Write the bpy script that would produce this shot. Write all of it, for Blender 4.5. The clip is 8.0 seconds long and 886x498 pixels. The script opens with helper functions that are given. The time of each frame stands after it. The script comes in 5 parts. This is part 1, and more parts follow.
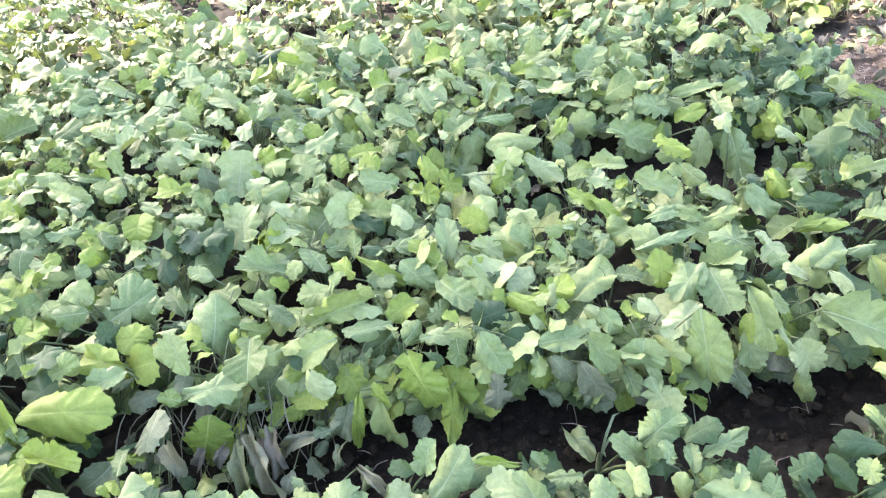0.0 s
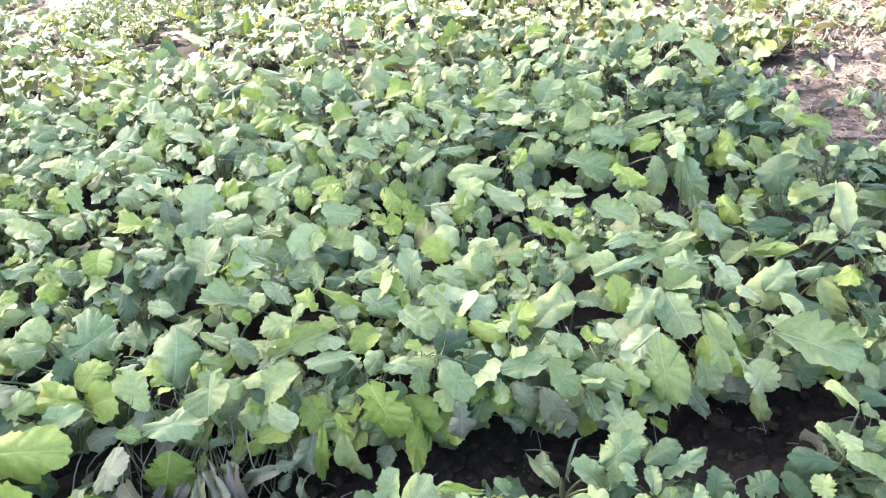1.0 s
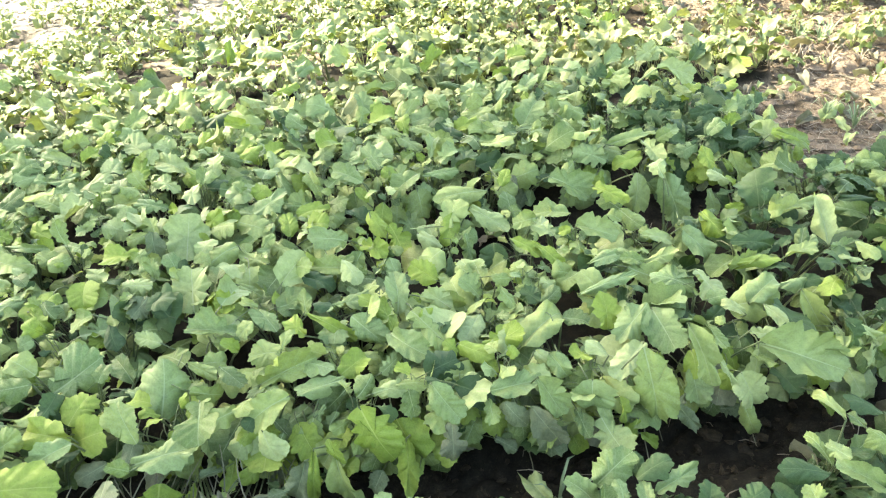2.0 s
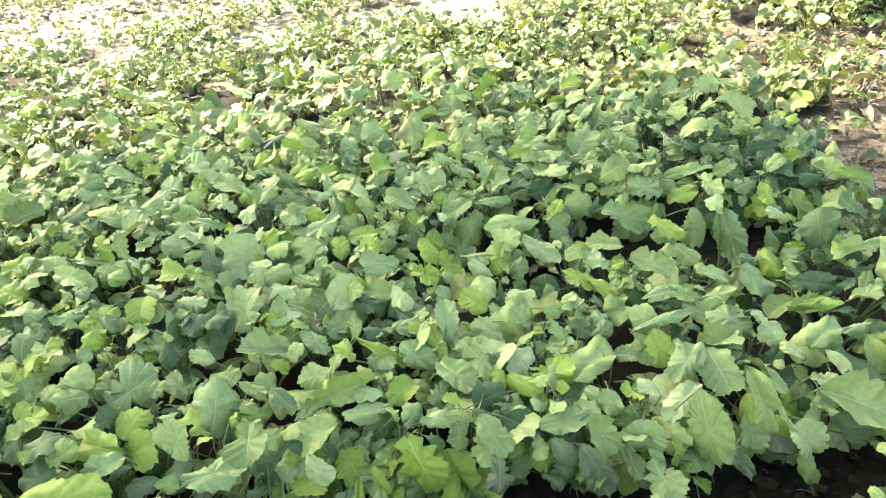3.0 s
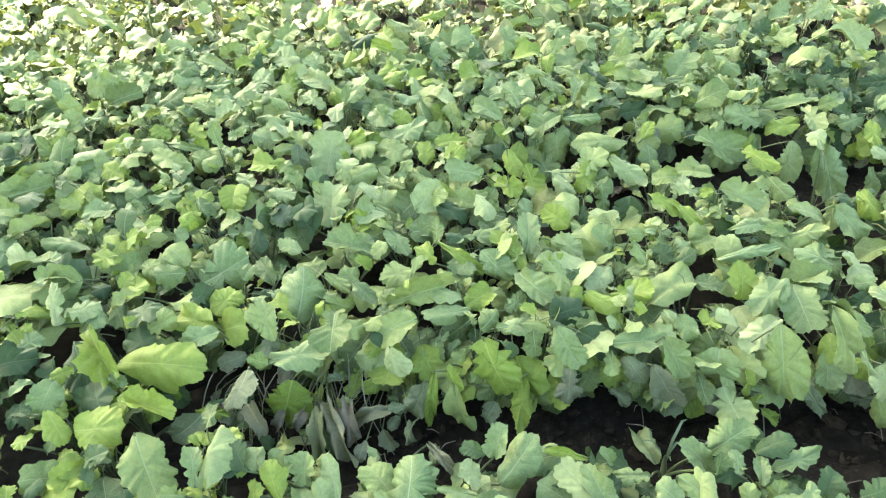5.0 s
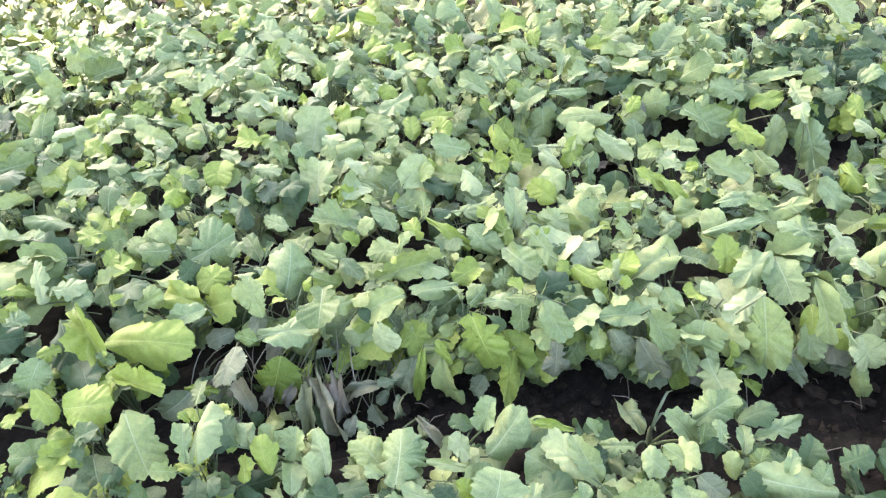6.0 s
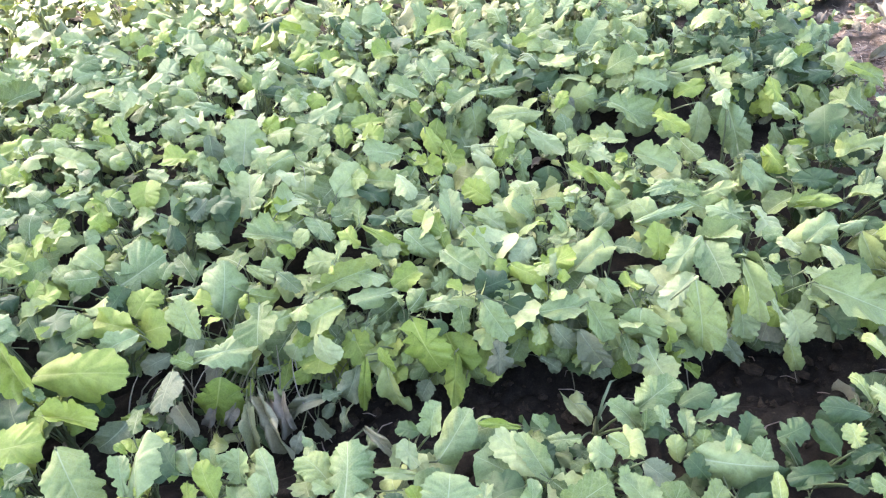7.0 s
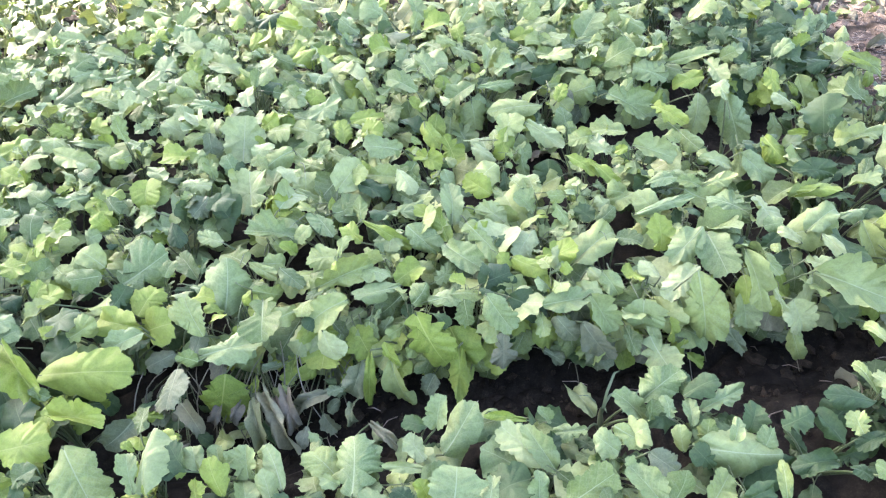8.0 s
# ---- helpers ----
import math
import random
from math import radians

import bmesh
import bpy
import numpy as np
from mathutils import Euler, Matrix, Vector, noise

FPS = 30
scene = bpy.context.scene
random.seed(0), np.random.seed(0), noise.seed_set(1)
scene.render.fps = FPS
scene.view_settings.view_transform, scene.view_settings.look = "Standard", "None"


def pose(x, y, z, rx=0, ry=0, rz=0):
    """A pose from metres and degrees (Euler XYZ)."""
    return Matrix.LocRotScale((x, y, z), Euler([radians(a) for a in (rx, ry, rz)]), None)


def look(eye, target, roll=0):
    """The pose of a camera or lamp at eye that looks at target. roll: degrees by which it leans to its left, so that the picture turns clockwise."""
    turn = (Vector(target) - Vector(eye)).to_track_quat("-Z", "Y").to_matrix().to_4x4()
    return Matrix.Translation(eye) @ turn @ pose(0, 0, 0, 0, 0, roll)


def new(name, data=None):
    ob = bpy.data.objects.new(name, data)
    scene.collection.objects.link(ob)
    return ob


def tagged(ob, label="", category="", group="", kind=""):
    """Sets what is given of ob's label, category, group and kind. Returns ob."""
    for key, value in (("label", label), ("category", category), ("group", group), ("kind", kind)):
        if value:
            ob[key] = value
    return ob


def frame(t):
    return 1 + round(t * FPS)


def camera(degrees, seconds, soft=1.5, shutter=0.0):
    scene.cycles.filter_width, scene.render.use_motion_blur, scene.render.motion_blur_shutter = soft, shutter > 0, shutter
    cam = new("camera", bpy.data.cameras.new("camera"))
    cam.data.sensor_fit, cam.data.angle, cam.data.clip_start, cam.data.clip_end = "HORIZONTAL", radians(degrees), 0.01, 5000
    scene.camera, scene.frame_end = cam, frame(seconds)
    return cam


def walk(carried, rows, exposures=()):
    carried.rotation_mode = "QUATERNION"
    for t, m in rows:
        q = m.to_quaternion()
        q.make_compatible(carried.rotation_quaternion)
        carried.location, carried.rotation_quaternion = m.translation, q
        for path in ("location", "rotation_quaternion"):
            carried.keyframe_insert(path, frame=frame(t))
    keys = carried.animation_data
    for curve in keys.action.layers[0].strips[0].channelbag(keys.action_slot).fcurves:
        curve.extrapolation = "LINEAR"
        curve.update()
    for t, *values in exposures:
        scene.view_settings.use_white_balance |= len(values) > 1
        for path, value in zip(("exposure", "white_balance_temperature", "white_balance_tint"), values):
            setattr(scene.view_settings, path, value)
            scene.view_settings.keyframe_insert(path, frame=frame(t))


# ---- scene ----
cam = camera(63.6, 8.0, 1.2)
# seconds, eye, target, roll
PATH = [
    (0, (0.001, 0.007, 1.41), (0.004, 1.587, 0.184), -5.6),
    (0.5, (0.002, -0.004, 1.411), (0.007, 1.597, 0.212), -5.0),
    (1, (0.019, -0.015, 1.415), (0.117, 1.611, 0.255), -4.6),
    (1.5, (0.023, -0.019, 1.411), (0.143, 1.616, 0.266), -4.1),
    (1.7, (0.021, -0.025, 1.42), (0.154, 1.621, 0.29), -4.9),
    (2.8, (0.029, -0.011, 1.42), (0.159, 1.668, 0.341), -6.4),
    (3, (0.0, -0.009, 1.439), (0.028, 1.692, 0.387), -5.5),
    (3.5, (-0.025, -0.02, 1.465), (-0.164, 1.732, 0.511), -5.4),
    (4, (-0.03, -0.026, 1.457), (-0.19, 1.66, 0.392), -5.3),
    (4.5, (-0.039, -0.029, 1.454), (-0.197, 1.596, 0.299), -5.1),
    (4.7, (-0.05, -0.031, 1.445), (-0.204, 1.568, 0.253), -4.6),
    (5.8, (-0.069, -0.041, 1.443), (-0.234, 1.481, 0.157), -3.9),
    (6, (-0.065, -0.038, 1.445), (-0.186, 1.486, 0.155), -3.9),
    (6.5, (-0.043, -0.032, 1.443), (-0.085, 1.497, 0.155), -4.1),
    (7, (-0.032, -0.028, 1.439), (-0.013, 1.5, 0.148), -4.5),
    (7.5, (-0.025, -0.02, 1.441), (0.042, 1.5, 0.143), -5.0),
    (8, (-0.046, -0.031, 1.44), (-0.02, 1.487, 0.139), -5.1),
]
EXPOSURES = [(0.0, 3.33, 6460, 20), (1.0, 3.27, 6370, 23), (1.5, 3.16, 7270, 4), (3.0, 2.98, 7950, -3), (3.5, 2.66, 8050, -3), (4.0, 2.58, 7700, -6), (4.5, 2.79, 7480, -7), (6.0, 3.33, 6680, 22), (7.0, 3.31, 6400, 24), (8.0, 3.28, 6310, 23)]
walk(cam, [(t, look(eye, target, roll)) for t, eye, target, roll in PATH], EXPOSURES)

# ---- sky and sun: hazy sun ahead to the left, a tree shades the near beds ----
SUN_AZ, SUN_EL = 312.0, 42.0  # compass degrees from +y, clockwise
world = bpy.data.worlds.new("sky")
scene.world = world
world.use_nodes = True
wn = world.node_tree.nodes
sky = wn.new("ShaderNodeTexSky")
sky.sky_type, sky.sun_disc = "NISHITA", False
sky.sun_elevation, sky.sun_rotation = radians(SUN_EL), radians(SUN_AZ)
sky.air_density, sky.dust_density = 1.0, 3.0
world.node_tree.links.new(sky.outputs[0], wn["Background"].inputs[0])
wn["Background"].inputs[1].default_value = 0.15
sun_dir = Vector((math.sin(radians(SUN_AZ)) * math.cos(radians(SUN_EL)), math.cos(radians(SUN_AZ)) * math.cos(radians(SUN_EL)), math.sin(radians(SUN_EL))))
sun = new("sun", bpy.data.lights.new("sun", "SUN"))
sun.data.energy, sun.data.angle, sun.data.color = 4.2, radians(2.5), (1.0, 0.94, 0.84)
sun.matrix_world = look(sun_dir * 30, (0, 0, 0))

# ---- materials ----
def nodes_of(name):
    mat = bpy.data.materials.new(name)
    mat.use_nodes = True
    nt = mat.node_tree
    nt.nodes.clear()
    return mat, nt


def node(nt, kind, links=(), **values):
    n = nt.nodes.new(kind)
    for key, value in values.items():
        if key == "feature":
            n.feature = value
        elif key == "attribute_name":
            n.attribute_name = value
        else:
            n.inputs[int(key[2:])].default_value = value
    for index, socket in links:
        nt.links.new(socket, n.inputs[index])
    return n


def maths(nt, op, a, b=0.0, c=0.0):
    n = nt.nodes.new("ShaderNodeMath")
    n.operation = op
    for index, v in enumerate((a, b, c)):
        if isinstance(v, (int, float)):
            n.inputs[index].default_value = v
        else:
            nt.links.new(v, n.inputs[index])
    return n.outputs[0]


def ramp(nt, fac, stops, ease="LINEAR"):
    n = nt.nodes.new("ShaderNodeValToRGB")
    n.color_ramp.interpolation = ease
    while len(n.color_ramp.elements) < len(stops):
        n.color_ramp.elements.new(0.5)
    for e, (p, c) in zip(n.color_ramp.elements, stops):
        e.position, e.color = p, (*c, 1.0)
    nt.links.new(fac, n.inputs[0])
    return n.outputs[0]


def mix(nt, fac, a, b, blend="MIX"):
    n = nt.nodes.new("ShaderNodeMix")
    n.data_type, n.blend_type = "RGBA", blend
    for index, v in ((0, fac), (6, a), (7, b)):
        if isinstance(v, (int, float)):
            n.inputs[index].default_value = v
        elif isinstance(v, tuple):
            n.inputs[index].default_value = (*v, 1.0)
        else:
            nt.links.new(v, n.inputs[index])
    return n.outputs[2]


def leaf_material(name, stops, islands=False, rough=0.62, through_light=0.10, vein=(0.300, 0.345, 0.200), vein_amount=0.52, spots=(0.150, 0.143, 0.060), spot_amount=0.2):
    """A matt leaf: colour by leaf, mottling, pale midrib and side veins, some light passing through."""
    mat, nt = nodes_of(name)
    rnd = node(nt, "ShaderNodeNewGeometry").outputs["Random Per Island"] if islands else node(nt, "ShaderNodeObjectInfo").outputs["Random"]
    base = ramp(nt, rnd, stops)
    uv = node(nt, "ShaderNodeUVMap")
    sep = node(nt, "ShaderNodeSeparateXYZ", [(0, uv.outputs[0])])
    along, across = sep.outputs[1], maths(nt, "ABSOLUTE", maths(nt, "SUBTRACT", sep.outputs[0], 0.5))
    where = node(nt, "ShaderNodeNewGeometry").outputs["Position"]
    big = node(nt, "ShaderNodeTexNoise", [(0, where)], i_2=22.0, i_3=3.0, i_4=0.6)
    fine = node(nt, "ShaderNodeTexNoise", [(0, where)], i_2=160.0, i_3=4.0, i_4=0.65)
    tone = maths(nt, "MULTIPLY_ADD", big.outputs[0], 0.5, 0.75)
    tone = maths(nt, "MULTIPLY", tone, maths(nt, "MULTIPLY_ADD", fine.outputs[0], 0.5, 0.75))
    blot = node(nt, "ShaderNodeTexNoise", [(0, where)], i_2=70.0, i_3=4.0, i_4=0.7)
    tone = maths(nt, "MULTIPLY", tone, maths(nt, "MULTIPLY_ADD", blot.outputs[0], 0.8, 0.6))
    grey = node(nt, "ShaderNodeCombineColor", [(0, tone), (1, tone), (2, tone)])
    col = mix(nt, 1.0, base, grey.outputs[0], "MULTIPLY")
    # older patches, brownish
    spot = ramp(nt, node(nt, "ShaderNodeTexNoise", [(0, where)], i_2=48.0, i_3=5.0, i_4=0.7).outputs[0], [(0.58, (0, 0, 0)), (0.72, (1, 1, 1))])
    col = mix(nt, maths(nt, "MULTIPLY", spot, spot_amount), col, spots)
    # veins
    rib_w = maths(nt, "MULTIPLY_ADD", along, -0.010, 0.014)
    rib = maths(nt, "LESS_THAN", across, rib_w)
    sweep = maths(nt, "FRACT", maths(nt, "MULTIPLY", maths(nt, "ADD", maths(nt, "SUBTRACT", along, maths(nt, "MULTIPLY", maths(nt, "POWER", across, 0.8), 0.7)), maths(nt, "MULTIPLY", big.outputs[0], 0.16)), 5.5))
    side = maths(nt, "LESS_THAN", maths(nt, "ABSOLUTE", maths(nt, "SUBTRACT", sweep, 0.5)), maths(nt, "MULTIPLY_ADD", across, -0.09, 0.058))
    net = node(nt, "ShaderNodeTexVoronoi", [(0, where)], feature="DISTANCE_TO_EDGE", i_2=150.0)
    netline = maths(nt, "LESS_THAN", net.outputs[0], 0.07)
    veins = maths(nt, "MAXIMUM", rib, maths(nt, "MULTIPLY", side, 0.32))
    veins = maths(nt, "MAXIMUM", veins, maths(nt, "MULTIPLY", netline, 0.24))
    col = mix(nt, maths(nt, "MULTIPLY", veins, vein_amount), col, vein)
    blister = node(nt, "ShaderNodeTexVoronoi", [(0, where)], feature="SMOOTH_F1", i_2=62.0)
    big_h = maths(nt, "ADD", big.outputs[0], maths(nt, "MULTIPLY", blister.outputs[0], -1.1))
    bulge = maths(nt, "SINE", maths(nt, "MULTIPLY", sweep, math.pi))
    big_h = maths(nt, "ADD", big_h, maths(nt, "MULTIPLY", bulge, maths(nt, "MINIMUM", maths(nt, "MULTIPLY", across, 7.0), 0.9)))
    height = maths(nt, "SUBTRACT", maths(nt, "MULTIPLY_ADD", big_h, 0.7, maths(nt, "MULTIPLY", fine.outputs[0], 0.5)), maths(nt, "MULTIPLY", veins, 0.45))
    bump = node(nt, "ShaderNodeBump", [(2, height)], i_0=0.75, i_1=0.009)
    pr = node(nt, "ShaderNodeBsdfPrincipled", [(0, col), (5, bump.outputs[0])])
    rough_v = maths(nt, "MULTIPLY_ADD", fine.outputs[0], 0.3, rough - 0.20)
    nt.links.new(rough_v, pr.inputs["Roughness"])
    pr.inputs["Specular IOR Level"].default_value = 0.27
    tr = node(nt, "ShaderNodeBsdfTranslucent", [(1, bump.outputs[0])])
    nt.links.new(mix(nt, 1.0, col, (1.3, 1.4, 0.8), "MULTIPLY"), tr.inputs[0])
    mx = node(nt, "ShaderNodeMixShader", [(1, pr.outputs[0]), (2, tr.outputs[0])], i_0=through_light)
    out = node(nt, "ShaderNodeOutputMaterial", [(0, mx.outputs[0])])
    return mat


GREENS = [(0.0, (0.074, 0.104, 0.034)), (0.25, (0.120, 0.164, 0.046)), (0.55, (0.164, 0.208, 0.060)), (0.8, (0.192, 0.234, 0.072)), (1.0, (0.228, 0.264, 0.088))]
M_LEAF = leaf_material("mustard_leaf", GREENS)
M_BLUE = leaf_material("bluish_leaf", [(0.0, (0.120, 0.170, 0.058)), (1.0, (0.178, 0.224, 0.084))], rough=0.56, through_light=0.08)
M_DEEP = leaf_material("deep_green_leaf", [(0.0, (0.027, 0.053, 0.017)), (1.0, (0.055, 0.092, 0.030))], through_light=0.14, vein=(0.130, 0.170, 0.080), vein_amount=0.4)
M_YELLOW = leaf_material("yellowing_leaf", [(0.0, (0.136, 0.192, 0.029)), (1.0, (0.196, 0.248, 0.044))], through_light=0.12, vein=(0.312, 0.346, 0.113))
M_PALE = leaf_material("pale_leaf", [(0.0, (0.200, 0.246, 0.090)), (1.0, (0.266, 0.302, 0.128))], rough=0.58, through_light=0.10, vein=(0.317, 0.338, 0.206))
M_DRY = leaf_material("withered_leaf", [(0.0, (0.094, 0.090, 0.058)), (0.5, (0.144, 0.133, 0.094)), (1.0, (0.150, 0.116, 0.080))], rough=0.7, through_light=0.15, vein=(0.216, 0.194, 0.144), vein_amount=0.5, spot_amount=0.7)
M_GREY = leaf_material("greyish_leaf", [(0.0, (0.090, 0.116, 0.054)), (0.5, (0.126, 0.146, 0.076)), (1.0, (0.160, 0.162, 0.098))], rough=0.65, through_light=0.15, vein_amount=0.4)
M_FAR = leaf_material("far_leaf", [(0.0, (0.066, 0.090, 0.032)), (0.35, (0.128, 0.150, 0.052)), (0.7, (0.185, 0.204, 0.074)), (1.0, (0.226, 0.230, 0.092))], islands=True, rough=0.58, through_light=0.14)


def stalk_material():
    mat, nt = nodes_of("petiole")
    rnd = node(nt, "ShaderNodeObjectInfo").outputs["Random"]
    col = ramp(nt, rnd, [(0.0, (0.062, 0.088, 0.036)), (0.6, (0.094, 0.122, 0.052)), (1.0, (0.130, 0.142, 0.074))])
    where = node(nt, "ShaderNodeNewGeometry").outputs["Position"]
    n = node(nt, "ShaderNodeTexNoise", [(0, where)], i_2=120.0, i_3=3.0)
    col = mix(nt, maths(nt, "MULTIPLY", n.outputs[0], 0.5), col, (0.112, 0.126, 0.056))
    bump = node(nt, "ShaderNodeBump", [(2, n.outputs[0])], i_0=0.3, i_1=0.002)
    pr = node(nt, "ShaderNodeBsdfPrincipled", [(0, col), (5, bump.outputs[0])], i_2=0.45)
    pr.inputs["Specular IOR Level"].default_value = 0.2
    node(nt, "ShaderNodeOutputMaterial", [(0, pr.outputs[0])])
    return mat


M_STALK = stalk_material()
M_DEAD = M_STALK.copy()
M_DEAD.name = "withered_stalk"
for n in M_DEAD.node_tree.nodes:
    if n.type == "VALTORGB":
        for e, c in zip(n.color_ramp.elements, ((0.120, 0.108, 0.075), (0.190, 0.170, 0.125), (0.260, 0.230, 0.185))):
            e.color = (*c, 1.0)


def soil_material(name, dark, light, scale=1.0, dry=None, bare_only=False):
    mat, nt = nodes_of(name)
    where = node(nt, "ShaderNodeNewGeometry").outputs["Position"]
    big = node(nt, "ShaderNodeTexNoise", [(0, where)], i_2=3.0 * scale, i_3=4.0, i_4=0.6)
    mid = node(nt, "ShaderNodeTexNoise", [(0, where)], i_2=34.0 * scale, i_3=6.0, i_4=0.7)
    fine = node(nt, "ShaderNodeTexNoise", [(0, where)], i_2=240.0 * scale, i_3=5.0, i_4=0.7)
    crack = node(nt, "ShaderNodeTexVoronoi", [(0, where)], feature="DISTANCE_TO_EDGE", i_2=14.0 * scale)
    f = maths(nt, "ADD", maths(nt, "MULTIPLY", big.outputs[0], 0.5), maths(nt, "MULTIPLY", mid.outputs[0], 0.5))
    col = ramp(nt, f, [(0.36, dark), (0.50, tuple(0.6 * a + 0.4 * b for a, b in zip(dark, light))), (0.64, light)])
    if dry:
        # paler to the far and right: dryness and sunlight put into one colour
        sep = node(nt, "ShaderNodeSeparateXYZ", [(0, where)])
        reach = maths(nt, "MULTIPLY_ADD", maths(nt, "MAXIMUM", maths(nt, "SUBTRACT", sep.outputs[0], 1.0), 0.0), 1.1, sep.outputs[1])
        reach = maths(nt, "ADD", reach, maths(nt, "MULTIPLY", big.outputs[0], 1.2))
        lit_dry = ramp(nt, maths(nt, "MULTIPLY", maths(nt, "SUBTRACT", reach, 2.6), 0.6), [(0.0, (0, 0, 0)), (1.0, (1, 1, 1))])
        # no paling under the crop, so its shade sits in the soil's colour
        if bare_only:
            lit_dry = mix(nt, 1.0, lit_dry, node(nt, "ShaderNodeAttribute", attribute_name="bare").outputs[0], "MULTIPLY")
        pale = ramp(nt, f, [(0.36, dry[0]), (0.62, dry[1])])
        # farther off paler still, the glare of sunlit ground in the colour
        far_lit = ramp(nt, maths(nt, "MULTIPLY", maths(nt, "SUBTRACT", maths(nt, "MULTIPLY_ADD", big.outputs[0], 1.2, sep.outputs[1]), 5.4), 0.7), [(0.0, (0, 0, 0)), (1.0, (1, 1, 1))])
        pale = mix(nt, far_lit, pale, ramp(nt, f, [(0.34, (0.13, 0.110, 0.090)), (0.62, (0.30, 0.265, 0.225))]))
        col = mix(nt, lit_dry, col, pale)
    grit = ramp(nt, fine.outputs[0], [(0.35, (0.6, 0.6, 0.6)), (0.6, (1.0, 1.0, 1.0)), (0.68, (1.9, 1.85, 1.75))])
    col = mix(nt, 1.0, col, grit, "MULTIPLY")
    line = ramp(nt, crack.outputs[0], [(0.0, (0, 0, 0)), (0.05, (1, 1, 1))])
    h = maths(nt, "ADD", maths(nt, "MULTIPLY", mid.outputs[0], 0.7), maths(nt, "MULTIPLY", fine.outputs[0], 0.35))
    h = maths(nt, "ADD", h, maths(nt, "MULTIPLY", line, 0.25))
    bump = node(nt, "ShaderNodeBump", [(2, h)], i_0=0.9, i_1=0.02)
    pr = node(nt, "ShaderNodeBsdfPrincipled", [(0, col), (5, bump.outputs[0])], i_2=0.85)
    pr.inputs["Specular IOR Level"].default_value = 0.08
    node(nt, "ShaderNodeOutputMaterial", [(0, pr.outputs[0])])
    return mat


DRY = ((0.050, 0.035, 0.024), (0.260, 0.200, 0.148))
# near-black tone of moist soil, with the shade of furrows and leaf gaps
M_SOIL = soil_material("moist_shaded_soil", (0.0054, 0.0046, 0.0032), (0.033, 0.0272, 0.0186), 1.0, DRY, True)
M_CLOD = soil_material("soil_clods", (0.008, 0.0064, 0.0044), (0.044, 0.0345, 0.0225), 1.6, DRY)


def plain_material(name, stops, rough=0.7, islands=True, through_light=0.0):
    mat, nt = nodes_of(name)
    rnd = node(nt, "ShaderNodeNewGeometry").outputs["Random Per Island"] if islands else node(nt, "ShaderNodeObjectInfo").outputs["Random"]
    where = node(nt, "ShaderNodeNewGeometry").outputs["Position"]
    n = node(nt, "ShaderNodeTexNoise", [(0, where)], i_2=90.0, i_3=4.0)
    col = ramp(nt, rnd, stops)
    col = mix(nt, maths(nt, "MULTIPLY", n.outputs[0], 0.6), col, tuple(0.45 * v for v in stops[0][1]))
    bump = node(nt, "ShaderNodeBump", [(2, n.outputs[0])], i_0=0.4, i_1=0.004)
    pr = node(nt, "ShaderNodeBsdfPrincipled", [(0, col), (5, bump.outputs[0])], i_2=rough)
    shader = pr.outputs[0]
    if through_light:
        tr = node(nt, "ShaderNodeBsdfTranslucent", [(0, col)])
        shader = node(nt, "ShaderNodeMixShader", [(1, shader), (2, tr.outputs[0])], i_0=through_light).outputs[0]
    node(nt, "ShaderNodeOutputMaterial", [(0, shader)])
    return mat


M_STRAW = plain_material("dry_straw", [(0.0, (0.10, 0.075, 0.055)), (0.6, (0.20, 0.16, 0.12)), (1.0, (0.34, 0.29, 0.23))])
M_GRASS = plain_material("grass_blade", [(0.0, (0.12, 0.19, 0.07)), (1.0, (0.27, 0.33, 0.20))], 0.5, True, 0.2)
M_BARK = plain_material("bark", [(0.0, (0.10, 0.075, 0.055)), (1.0, (0.14, 0.11, 0.08))], 0.9)
M_TREE = plain_material("tree_leaf", [(0.0, (0.04, 0.075, 0.02)), (1.0, (0.08, 0.12, 0.035))], 0.6, True, 0.2)


# ---- the field's plan ----
def smooth(a, b, v):
    v = min(max((v - a) / (b - a), 0.0), 1.0)
    return v * v * (3 - 2 * v)


def furrow_lines(x, y):
    """How deep in a furrow a place is, 0 to 1."""
    f = 0.0
    for y0, half, x0, slope in ((1.07, 0.135, -0.75, 0.055), (2.07, 0.085, 0.0, 0.04), (3.22, 0.08, 1.3, -0.02), (4.15, 0.20, 0.9, 0.02), (5.95, 0.30, -1.3, 0.05), (7.1, 0.34, -9.0, 0.03)):
        d = abs(y - y0 - slope * x) / half
        f = max(f, smooth(1.25, 0.35, d) * smooth(x0 - 0.25, x0 + 0.15, x) * smooth(3.9, 2.9, x - max(0.0, y0 - 4.0)))
    return f


BARE = [  # x, y, half width, half depth of bare patches
    (0.70, 0.92, 0.13, 0.06), (2.43, 2.45, 0.90, 0.57), (1.84, 3.06, 0.54, 0.22), (2.40, 4.05, 1.05, 0.55), (2.55, 3.20, 0.55, 0.28), (2.25, 2.05, 0.55, 0.20), (1.75, 4.15, 0.75, 0.16), (1.62, 2.14, 0.36, 0.13), (-3.5, 6.85, 2.1, 1.05), (-1.5, 7.2, 0.9, 0.75),
    (-1.05, 5.85, 0.42, 0.40), (-0.25, 6.1, 0.40, 0.35), (0.45, 7.1, 0.6, 0.42), (-1.25, 4.65, 0.13, 0.13), (-2.0, 4.05, 0.2, 0.12), (-5.0, 6.6, 0.8, 0.5),
]


